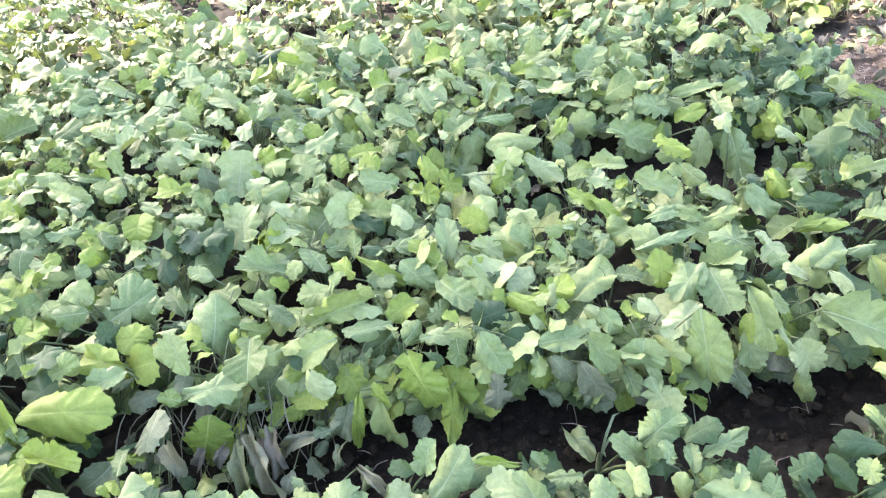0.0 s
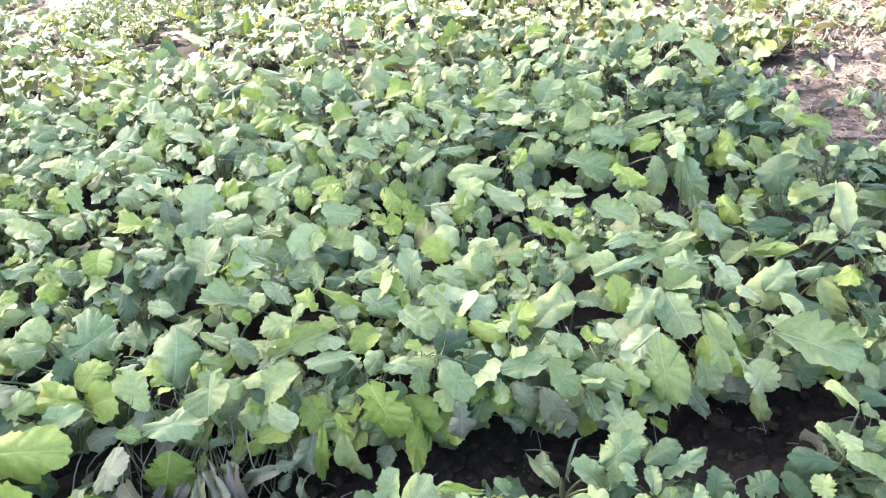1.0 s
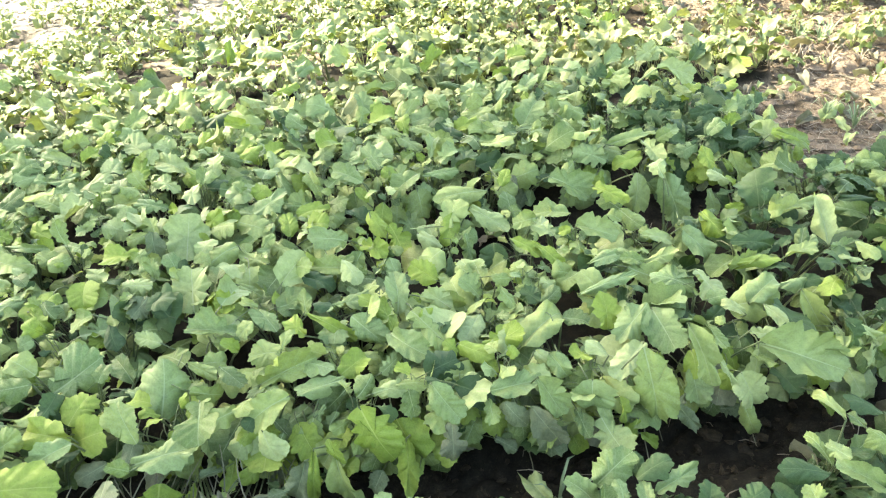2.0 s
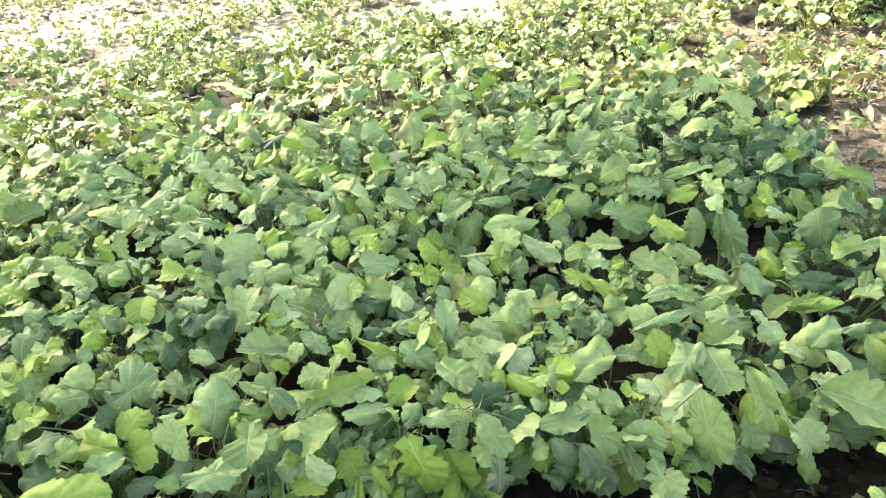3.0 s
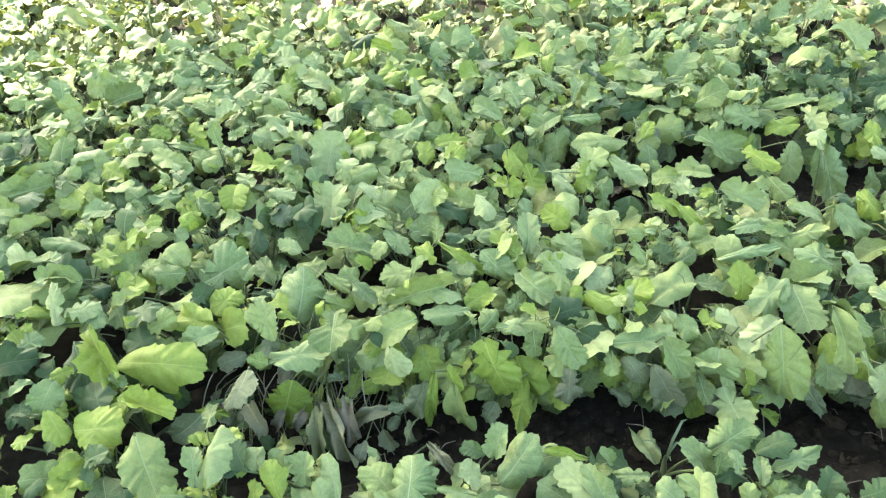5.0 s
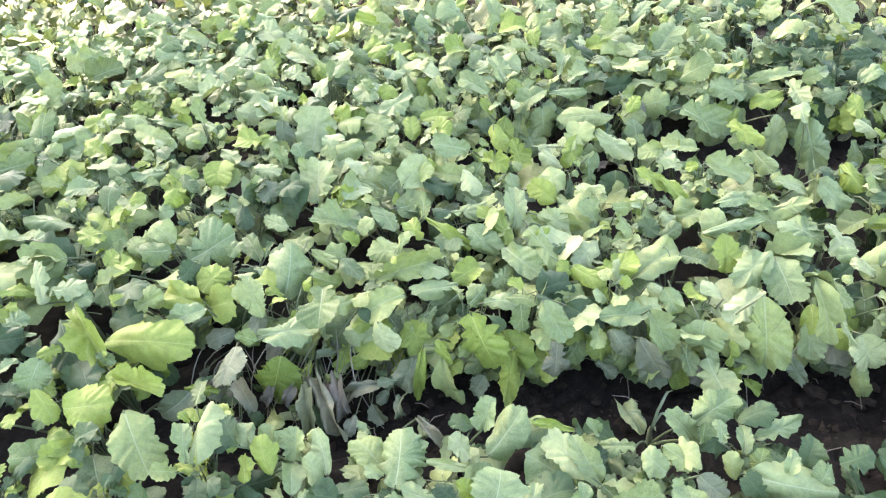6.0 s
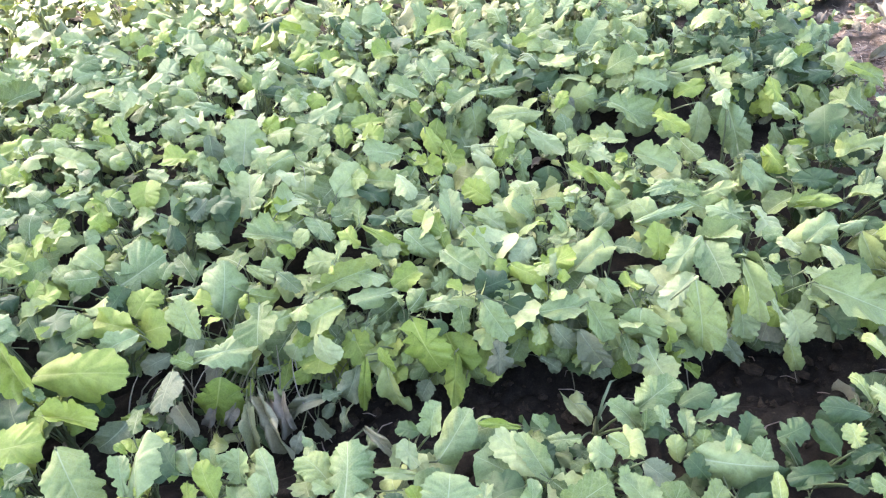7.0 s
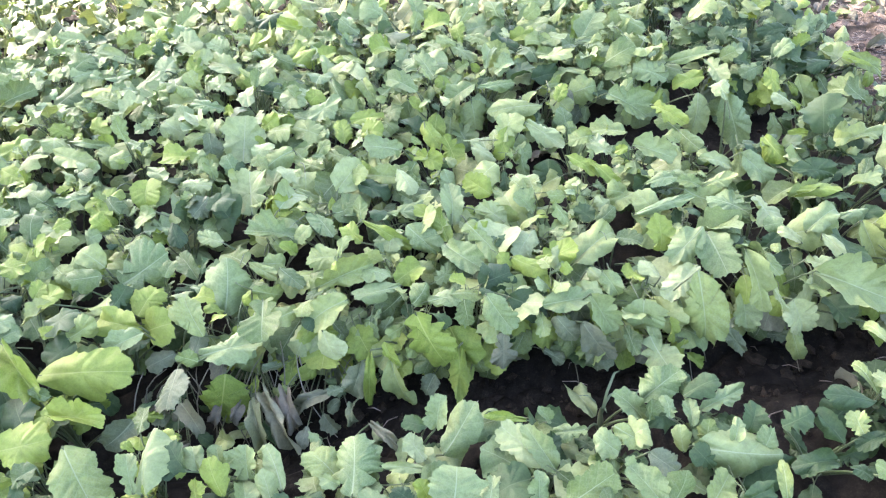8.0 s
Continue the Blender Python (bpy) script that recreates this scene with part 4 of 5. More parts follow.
leaf_at(-0.125, 2.474, 0.180, -0.040, 2.477, 0.200, 0.043, "n", "b")
leaf_at(-0.364, 2.428, 0.217, -0.329, 2.335, 0.158, 0.059, "o", "g")
leaf_at(-0.246, 2.375, 0.231, -0.202, 2.287, 0.171, 0.054, "o", "g")
leaf_at(0.259, 2.683, 0.183, 0.161, 2.734, 0.201, 0.064, "o", "g")
leaf_at(0.365, 2.557, 0.194, 0.264, 2.627, 0.224, 0.068, "o", "k")
leaf_at(-0.043, 2.204, 0.165, -0.071, 2.241, 0.211, 0.041, "o", "y")
leaf_at(0.079, 2.328, 0.175, 0.021, 2.358, 0.212, 0.056, "o", "y")
leaf_at(0.168, 2.281, 0.202, 0.299, 2.266, 0.212, 0.045, "n", "b")
leaf_at(0.429, 2.152, 0.188, 0.466, 2.196, 0.226, 0.049, "o", "y")
leaf_at(0.595, 2.115, 0.222, 0.717, 2.044, 0.162, 0.102, "l", "b")
leaf_at(0.834, 2.217, 0.197, 0.724, 2.258, 0.243, 0.095, "l", "b")
leaf_at(0.746, 2.484, 0.177, 0.632, 2.562, 0.200, 0.093, "o", "b")
leaf_at(0.858, 2.443, 0.150, 0.886, 2.540, 0.241, 0.052, "n", "g")
leaf_at(0.968, 2.225, 0.201, 0.859, 2.205, 0.168, 0.068, "o", "y")
leaf_at(0.869, 2.329, 0.204, 1.069, 2.362, 0.201, 0.063, "n", "g")
leaf_at(0.990, 2.274, 0.229, 1.022, 2.163, 0.183, 0.059, "l", "p")
leaf_at(0.892, 2.072, 0.213, 0.866, 2.021, 0.086, 0.089, "o", "p", True)
leaf_at(0.962, 2.015, 0.236, 1.017, 1.945, 0.062, 0.110, "o", "b", True)
leaf_at(1.250, 2.123, 0.222, 1.281, 2.065, 0.076, 0.077, "o", "g", True)
leaf_at(1.192, 2.252, 0.197, 1.104, 2.216, 0.180, 0.075, "o", "b")
leaf_at(1.173, 2.175, 0.226, 1.176, 2.085, 0.176, 0.060, "o", "y")
leaf_at(0.720, 2.015, 0.220, 0.801, 1.930, 0.187, 0.061, "l", "y")
leaf_at(0.617, 1.929, 0.177, 0.495, 1.963, 0.181, 0.091, "o", "g")
leaf_at(0.590, 1.785, 0.227, 0.693, 1.725, 0.193, 0.079, "o", "b")
leaf_at(0.758, 1.866, 0.209, 0.800, 1.788, 0.170, 0.066, "o", "g")
leaf_at(0.762, 1.700, 0.215, 0.880, 1.677, 0.176, 0.046, "n", "p")
leaf_at(0.880, 1.683, 0.228, 0.960, 1.615, 0.155, 0.081, "o", "b")
leaf_at(0.979, 1.760, 0.228, 1.009, 1.666, 0.185, 0.065, "o", "y")
leaf_at(1.172, 1.711, 0.196, 1.338, 1.740, 0.209, 0.062, "o", "g")
leaf_at(0.997, 1.598, 0.212, 1.127, 1.581, 0.188, 0.067, "o", "k")
leaf_at(1.092, 1.942, 0.190, 1.116, 1.910, 0.110, 0.058, "o", "b", True)
leaf_at(1.143, 1.796, 0.197, 1.084, 1.811, 0.189, 0.038, "o", "y")
leaf_at(1.191, 1.988, 0.174, 1.115, 2.008, 0.213, 0.053, "o", "p")
leaf_at(1.432, 2.235, 0.191, 1.301, 2.217, 0.192, 0.055, "o", "k")
leaf_at(1.304, 2.361, 0.189, 1.434, 2.380, 0.211, 0.057, "o", "k")
leaf_at(1.575, 2.155, 0.183, 1.445, 2.207, 0.235, 0.051, "n", "y")
leaf_at(1.495, 2.225, 0.168, 1.443, 2.316, 0.217, 0.080, "o", "p")
leaf_at(1.187, 2.396, 0.207, 1.109, 2.403, 0.185, 0.060, "o", "b")
leaf_at(1.109, 1.495, 0.212, 1.200, 1.498, 0.227, 0.045, "o", "g")
leaf_at(1.467, 2.175, 0.038, 1.560, 2.124, 0.022, 0.072, "l", "p")
leaf_at(1.333, 2.098, 0.051, 1.381, 2.029, 0.029, 0.042, "n", "p")
leaf_at(0.438, 1.731, 0.229, 0.513, 1.642, 0.179, 0.043, "n", "y")
leaf_at(0.675, 1.617, 0.217, 0.569, 1.591, 0.219, 0.051, "o", "b")
leaf_at(0.734, 1.586, 0.192, 0.829, 1.590, 0.218, 0.050, "o", "g")
leaf_at(0.726, 1.570, 0.205, 0.670, 1.601, 0.219, 0.049, "o", "g")
leaf_at(-1.219, 1.254, 0.186, -1.259, 1.337, 0.261, 0.062, "l", "p")
leaf_at(-1.454, 1.319, 0.202, -1.317, 1.340, 0.210, 0.162, "r", "g")
leaf_at(-1.486, 1.788, 0.159, -1.436, 1.879, 0.200, 0.109, "o", "y")
leaf_at(-1.269, 1.735, 0.213, -1.353, 1.720, 0.227, 0.073, "o", "b")
leaf_at(-1.429, 1.661, 0.230, -1.564, 1.629, 0.194, 0.059, "o", "p")
leaf_at(-1.274, 1.573, 0.195, -1.432, 1.601, 0.211, 0.065, "o", "b")
leaf_at(-1.347, 1.436, 0.164, -1.345, 1.504, 0.233, 0.113, "r", "b")
leaf_at(-1.279, 1.157, 0.188, -1.234, 1.204, 0.198, 0.068, "l", "b")
leaf_at(-1.275, 1.137, 0.189, -1.186, 1.138, 0.191, 0.020, "n", "b")
leaf_at(-1.330, 1.103, 0.187, -1.209, 1.125, 0.190, 0.086, "o", "k")
leaf_at(-1.097, 1.020, 0.239, -1.126, 0.964, 0.179, 0.072, "r", "b")
leaf_at(-1.126, 1.034, 0.203, -1.078, 0.999, 0.185, 0.048, "o", "b")
leaf_at(-1.186, 1.055, 0.189, -1.237, 1.035, 0.174, 0.041, "o", "b")
leaf_at(-1.076, 0.938, 0.232, -1.020, 0.889, 0.179, 0.057, "o", "y")
leaf_at(-1.146, 0.882, 0.180, -1.102, 0.895, 0.192, 0.045, "o", "y")
leaf_at(-1.115, 1.155, 0.226, -1.034, 1.028, 0.148, 0.092, "o", "k")
leaf_at(-1.076, 1.174, 0.255, -0.966, 1.047, 0.185, 0.070, "l", "y")
leaf_at(-1.204, 1.273, 0.209, -1.119, 1.301, 0.200, 0.086, "l", "b")
leaf_at(-1.078, 1.073, 0.217, -1.127, 1.047, 0.218, 0.040, "l", "y")
leaf_at(-1.164, 0.935, 0.209, -1.137, 0.968, 0.205, 0.042, "o", "k")
leaf_at(1.287, 1.567, 0.174, 1.290, 1.684, 0.277, 0.053, "n", "p")
leaf_at(1.440, 1.770, 0.189, 1.550, 1.742, 0.181, 0.061, "o", "k")
leaf_at(1.474, 1.664, 0.187, 1.373, 1.703, 0.217, 0.056, "o", "g")
leaf_at(1.610, 1.827, 0.166, 1.548, 1.892, 0.201, 0.089, "o", "k")
leaf_at(1.254, 1.511, 0.206, 1.333, 1.516, 0.202, 0.042, "l", "b")
leaf_at(1.314, 1.444, 0.196, 1.249, 1.460, 0.203, 0.024, "n", "p")
leaf_at(1.318, 1.502, 0.223, 1.356, 1.437, 0.205, 0.046, "o", "g")
leaf_at(1.173, 1.531, 0.174, 1.216, 1.588, 0.233, 0.041, "n", "g")
leaf_at(1.066, 1.569, 0.173, 1.131, 1.619, 0.190, 0.047, "o", "p")
leaf_at(0.953, 1.516, 0.196, 1.103, 1.504, 0.197, 0.041, "n", "y")
leaf_at(0.947, 0.790, 0.139, 0.867, 0.848, 0.171, 0.047, "o", "b")
leaf_at(1.070, 0.978, 0.136, 0.998, 1.028, 0.161, 0.063, "o", "k")
leaf_at(0.956, 0.955, 0.164, 0.917, 1.034, 0.187, 0.034, "n", "g")
leaf_at(0.999, 0.943, 0.143, 0.975, 0.982, 0.152, 0.034, "o", "g")
leaf_at(1.012, 0.857, 0.149, 0.971, 0.908, 0.187, 0.053, "o", "g")
leaf_at(1.061, 1.165, 0.264, 1.079, 1.133, 0.183, 0.061, "o", "k", True)
leaf_at(1.014, 1.149, 0.224, 1.018, 1.132, 0.180, 0.028, "o", "y", True)
leaf_at(1.069, 1.162, 0.257, 1.141, 1.143, 0.208, 0.029, "n", "p", True)
leaf_at(1.134, 1.138, 0.196, 1.123, 1.115, 0.137, 0.024, "n", "p", True)
leaf_at(1.331, 3.204, 0.182, 1.441, 3.249, 0.225, 0.088, "o", "p")
leaf_at(1.439, 2.459, 0.175, 1.496, 2.532, 0.241, 0.069, "o", "b")
leaf_at(1.414, 2.515, 0.202, 1.276, 2.515, 0.193, 0.057, "o", "k")
leaf_at(1.074, 2.349, 0.194, 1.171, 2.375, 0.207, 0.058, "o", "b")
leaf_at(1.316, 2.346, 0.192, 1.407, 2.364, 0.220, 0.050, "o", "y")
leaf_at(1.398, 2.192, 0.220, 1.315, 2.189, 0.208, 0.056, "o", "k")
leaf_at(1.453, 2.201, 0.232, 1.597, 2.148, 0.173, 0.059, "n", "g")
leaf_at(1.440, 2.255, 0.174, 1.518, 2.322, 0.227, 0.061, "o", "g")
leaf_at(1.543, 2.389, 0.171, 1.585, 2.448, 0.219, 0.051, "o", "g")
leaf_at(1.554, 3.134, 0.171, 1.641, 3.193, 0.219, 0.076, "o", "k")
leaf_at(1.648, 3.018, 0.121, 1.609, 2.888, 0.080, 0.064, "o", "y")
leaf_at(1.844, 3.318, 0.122, 1.888, 3.182, 0.079, 0.107, "o", "y")
leaf_at(-2.528, 3.500, 0.168, -2.636, 3.570, 0.220, 0.083, "o", "b")
leaf_at(-2.334, 3.615, 0.224, -2.451, 3.551, 0.191, 0.119, "o", "g")
leaf_at(-2.017, 3.442, 0.189, -2.218, 3.531, 0.232, 0.077, "o", "p")
leaf_at(-1.861, 3.222, 0.177, -1.785, 3.290, 0.204, 0.103, "o", "b")
leaf_at(-1.535, 3.553, 0.176, -1.627, 3.570, 0.208, 0.090, "o", "p")
leaf_at(-2.154, 3.823, 0.201, -2.019, 3.851, 0.243, 0.105, "l", "y")
leaf_at(-2.446, 4.124, 0.166, -2.287, 4.193, 0.193, 0.067, "n", "p")
leaf_at(-1.992, 3.937, 0.165, -1.903, 3.998, 0.197, 0.089, "o", "g")
leaf_at(-1.981, 4.127, 0.222, -1.873, 4.051, 0.187, 0.065, "o", "g")
leaf_at(-1.739, 4.143, 0.218, -1.623, 4.087, 0.157, 0.066, "o", "p")
leaf_at(-2.714, 4.224, 0.175, -2.650, 4.275, 0.221, 0.079, "o", "p")
leaf_at(-2.828, 4.835, 0.172, -2.751, 4.926, 0.221, 0.120, "o", "p")
leaf_at(-2.215, 4.436, 0.155, -2.152, 4.529, 0.236, 0.093, "o", "b")
leaf_at(-2.779, 3.701, 0.205, -2.670, 3.698, 0.222, 0.074, "o", "b")
leaf_at(-1.537, 3.969, 0.174, -1.379, 3.973, 0.203, 0.086, "o", "b")
leaf_at(-1.209, 3.636, 0.203, -1.324, 3.679, 0.234, 0.049, "o", "b")
leaf_at(-1.242, 3.460, 0.192, -1.326, 3.514, 0.224, 0.057, "o", "y")
leaf_at(-1.076, 3.111, 0.201, -0.982, 3.151, 0.236, 0.095, "o", "g")
leaf_at(-1.154, 3.585, 0.179, -1.068, 3.642, 0.207, 0.077, "o", "b")
leaf_at(-0.957, 3.367, 0.162, -0.895, 3.420, 0.205, 0.084, "o", "g")
leaf_at(-0.884, 3.408, 0.203, -0.754, 3.433, 0.215, 0.058, "o", "b")
leaf_at(-0.705, 3.259, 0.173, -0.642, 3.365, 0.218, 0.088, "o", "g")
leaf_at(-0.728, 3.063, 0.183, -0.584, 3.120, 0.207, 0.111, "o", "k")
leaf_at(-0.594, 3.115, 0.225, -0.494, 3.006, 0.178, 0.083, "o", "g")
leaf_at(-0.898, 3.799, 0.171, -1.014, 3.858, 0.226, 0.100, "o", "p")
leaf_at(-0.890, 4.039, 0.166, -0.755, 4.077, 0.203, 0.077, "o", "p")
leaf_at(-0.736, 3.999, 0.141, -0.707, 4.136, 0.233, 0.070, "o", "y")
leaf_at(-0.423, 3.918, 0.197, -0.573, 3.967, 0.215, 0.087, "o", "b")
leaf_at(-0.428, 3.986, 0.199, -0.295, 4.022, 0.232, 0.083, "o", "g")
leaf_at(-0.667, 3.538, 0.201, -0.550, 3.576, 0.204, 0.067, "o", "b")
leaf_at(-0.497, 3.508, 0.168, -0.401, 3.617, 0.216, 0.089, "o", "p")
leaf_at(-0.445, 3.363, 0.174, -0.318, 3.422, 0.188, 0.069, "l", "y")
leaf_at(-0.580, 3.233, 0.234, -0.472, 3.196, 0.183, 0.056, "o", "p")
leaf_at(-0.390, 3.001, 0.243, -0.319, 2.918, 0.176, 0.053, "o", "k")
leaf_at(-0.342, 3.585, 0.176, -0.251, 3.663, 0.215, 0.070, "o", "b")
leaf_at(-1.149, 3.231, 0.200, -1.256, 3.276, 0.226, 0.056, "o", "g")
leaf_at(-1.181, 3.132, 0.190, -1.303, 3.197, 0.210, 0.065, "o", "g")
leaf_at(-0.240, 4.275, 0.174, -0.123, 4.321, 0.213, 0.104, "o", "b")
leaf_at(-0.200, 3.895, 0.155, -0.123, 4.003, 0.205, 0.078, "o", "k")
leaf_at(0.038, 3.754, 0.186, 0.142, 3.822, 0.220, 0.080, "l", "y")
leaf_at(0.230, 4.082, 0.158, 0.194, 4.163, 0.229, 0.062, "o", "p")
leaf_at(0.235, 3.706, 0.220, 0.351, 3.665, 0.172, 0.088, "o", "g")
leaf_at(0.142, 3.431, 0.183, 0.273, 3.462, 0.208, 0.125, "r", "g")
leaf_at(0.301, 3.452, 0.170, 0.418, 3.553, 0.217, 0.083, "l", "y")
leaf_at(0.471, 3.453, 0.227, 0.555, 3.351, 0.139, 0.139, "l", "b")
leaf_at(0.620, 3.493, 0.172, 0.741, 3.534, 0.189, 0.075, "o", "b")
leaf_at(0.729, 3.407, 0.195, 0.815, 3.449, 0.225, 0.082, "o", "y")
leaf_at(0.165, 3.129, 0.237, 0.247, 3.032, 0.186, 0.091, "l", "b")
leaf_at(0.445, 3.163, 0.176, 0.342, 3.189, 0.201, 0.052, "o", "g")
leaf_at(-0.022, 3.165, 0.179, 0.143, 3.215, 0.199, 0.064, "o", "g")
leaf_at(0.106, 3.046, 0.190, 0.018, 3.092, 0.211, 0.048, "o", "p")
leaf_at(-0.232, 3.064, 0.206, -0.139, 3.113, 0.222, 0.068, "o", "y")
leaf_at(0.099, 3.425, 0.188, 0.143, 3.521, 0.224, 0.053, "o", "p")
leaf_at(0.070, 3.404, 0.198, -0.056, 3.471, 0.228, 0.047, "l", "b")
leaf_at(0.480, 2.895, 0.173, 0.552, 2.961, 0.216, 0.078, "o", "g")
leaf_at(0.571, 2.926, 0.186, 0.648, 3.013, 0.226, 0.066, "o", "b")
leaf_at(0.691, 2.973, 0.194, 0.781, 3.049, 0.230, 0.073, "o", "b")
leaf_at(0.600, 3.153, 0.197, 0.680, 3.167, 0.220, 0.056, "o", "y")
leaf_at(0.829, 3.334, 0.185, 0.913, 3.377, 0.230, 0.072, "o", "g")
leaf_at(1.160, 3.205, 0.180, 1.246, 3.265, 0.237, 0.075, "o", "b")
leaf_at(1.122, 3.314, 0.163, 1.202, 3.399, 0.194, 0.060, "o", "k")
leaf_at(1.008, 2.964, 0.189, 1.092, 3.030, 0.243, 0.080, "l", "k")
leaf_at(1.210, 3.119, 0.168, 1.293, 3.184, 0.193, 0.047, "o", "b")
leaf_at(1.305, 3.182, 0.193, 1.419, 3.215, 0.234, 0.075, "o", "p")
leaf_at(0.841, 3.138, 0.228, 0.988, 3.107, 0.188, 0.045, "n", "b")
leaf_at(0.799, 3.060, 0.178, 0.862, 3.123, 0.232, 0.062, "o", "g")
leaf_at(0.882, 2.950, 0.190, 0.949, 2.909, 0.188, 0.084, "o", "k")
leaf_at(1.440, 3.263, 0.215, 1.540, 3.220, 0.176, 0.054, "n", "g")
leaf_at(1.565, 3.147, 0.187, 1.638, 3.186, 0.228, 0.052, "o", "k")
leaf_at(1.580, 2.886, 0.089, 1.668, 2.957, 0.111, 0.070, "o", "y")
leaf_at(1.314, 3.772, 0.168, 1.425, 3.828, 0.199, 0.060, "o", "y")
leaf_at(1.721, 3.815, 0.172, 1.783, 3.839, 0.213, 0.051, "o", "p")
leaf_at(1.686, 3.262, 0.179, 1.756, 3.309, 0.194, 0.038, "o", "p")
leaf_at(1.310, 2.766, 0.210, 1.358, 2.680, 0.181, 0.069, "o", "b")
leaf_at(1.226, 2.811, 0.210, 1.271, 2.772, 0.193, 0.063, "o", "b")

# hollows in the leaf cover: x, y, radius
HOLLOWS = [(-0.16, 2.04, 0.058), (0.15, 1.88, 0.078), (0.38, 1.87, 0.052), (0.30, 2.03, 0.042), (0.45, 1.43, 0.065), (0.86, 1.92, 0.095), (0.62, 1.93, 0.066), (-0.05, 1.34, 0.045), (-0.13, 1.33, 0.032), (0.13, 2.08, 0.053), (1.00, 2.43, 0.070), (1.06, 1.89, 0.054), (-0.54, 1.49, 0.038), (0.96, 1.46, 0.064), (1.04, 1.37, 0.060), (0.70, 1.20, 0.069), (0.82, 1.22, 0.037), (-0.23, 1.21, 0.040), (-0.82, 1.27, 0.031), (-0.79, 1.11, 0.051), (-0.81, 0.99, 0.043), (-0.88, 1.67, 0.035), (-1.24, 1.52, 0.036), (-0.80, 0.88, 0.051), (-0.75, 0.83, 0.043), (-0.91, 0.88, 0.037), (-1.02, 0.93, 0.035), (0.70, 0.78, 0.060), (0.64, 0.67, 0.053), (-1.04, 1.43, 0.030)]


def hollow(p, reach=0.0):
    return any(math.hypot(p.x - x, (p.y - y) * 0.8) < r + reach for x, y, r in HOLLOWS)


# near plants
rng = random.Random(21)
plants = []
STEP = 0.196
row = 0
y = 0.40
while y < 3.05:
    x = -1.0 - 0.64 * y + (STEP / 2 if row % 2 else 0)
    while x < 1.10 + 0.72 * y:
        px, py = x + rng.uniform(-0.05, 0.05), y + rng.uniform(-0.05, 0.05)
        if cover(px, py) > rng.uniform(0.30, 0.8) and furrow_lines(px, py) < 0.3:
            plants.append((px, py))
        x += STEP
    y += STEP * 0.87
    row += 1
far_plants = []
for b, *_ in HEROES:  # plants of the leaves that stand out beyond the near beds
    spot = (round(b.x, 3), round(b.y + 0.04, 3))
    if b.y > 3.0 and all(math.hypot(spot[0] - p[0], spot[1] - p[1]) > 0.20 for p in plants + far_plants):
        far_plants.append(spot)
plants += far_plants
leaf_rows = []
deep = random.Random(5)
for px, py in plants:
    c = cover(px, py)
    size = rng.uniform(0.085, 0.13) * (0.75 + 0.25 * c) * (0.72 if py < 1.1 else 1.0)
    turn = rng.uniform(0, 6.28)
    low_bed = py < 1.0 + 0.08 * smooth(0.6, 1.2, px) and px > -0.55
    for k in range(4 if (px, py) in far_plants else rng.choice((23, 24, 25, 26)) + (7 if low_bed else 0)):
        inner = (k % 10) / 9.0
        phi = turn + k * 2.4 + rng.uniform(-0.3, 0.3)
        length = size * (0.36 + 0.90 * rng.random() ** 1.5) * (1.05 - 0.25 * inner)
        rise = radians(28 + 42 * inner + rng.uniform(-10, 10))
        reach = length * rng.uniform(0.45, 1.30)
        out = Vector((math.cos(phi), math.sin(phi), 0))
        storey = rng.uniform(0.13, 0.225 if py > 1.1 else 0.185) if rng.random() < 0.88 else rng.uniform(0.03, 0.12)
        if low_bed:
            storey = rng.uniform(0.03, 0.15)
        base = Vector((px, py, ground_z(px, py))) + out * reach * math.cos(rise) + Vector((0, 0, storey * (0.6 + 0.4 * c)))
        pit = noise.noise((base.x * 9.5, base.y * 9.5, 3.3))
        if pit < (-0.20 if low_bed else -0.25) and storey > 0.07:
            continue
        tip_rise = radians(rng.uniform(-45, 35) + 15 * inner)
        way = out * math.cos(tip_rise) + Vector((0, 0, math.sin(tip_rise)))
        if low_bed and (base + way * length * 0.8).y > 0.895 + 0.14 * smooth(0.62, 1.05, base.x) + 0.03 * noise.noise((base.x * 5, 0, 0)):
            continue
        mid = base + way * length * 0.6
        if storey > 0.07 and hollow(mid, 0.1 * length):
            continue
        if not low_bed and mid.y > 1.5 and cover(mid.x, mid.y) < rng.uniform(0.1, 0.45):
            continue
        up = Vector((rng.uniform(-0.7, 0.7), rng.uniform(-1.1, 0.3) if py < 1.6 else rng.uniform(-1.3, 0.05), 1.0))
        draw = rng.random()
        if low_bed:
            draw = 0.10 + 0.42 * draw
        tint = "y" if draw < (0.10 if px < 0.4 else 0.04) else "b" if draw < 0.32 else "p" if draw < 0.40 else "d" if draw < 0.43 and storey < 0.08 else "g"
        if px > 0.95 and py < 2.9 and tint in "gbp" and rng.random() < 0.60:
            tint = "k"
        # deep green foliage, more to the right; its dark colour also replaces shaded gaps
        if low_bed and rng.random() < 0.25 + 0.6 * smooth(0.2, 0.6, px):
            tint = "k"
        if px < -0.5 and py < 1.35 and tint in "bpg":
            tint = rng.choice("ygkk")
        # a random share of deep green, which also puts gap shade into leaf colour
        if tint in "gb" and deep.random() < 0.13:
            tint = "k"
        leaf_rows.append((px, py, base, way, up, length, rng.randrange(54), tint, rng.uniform(0.9, 1.15)))
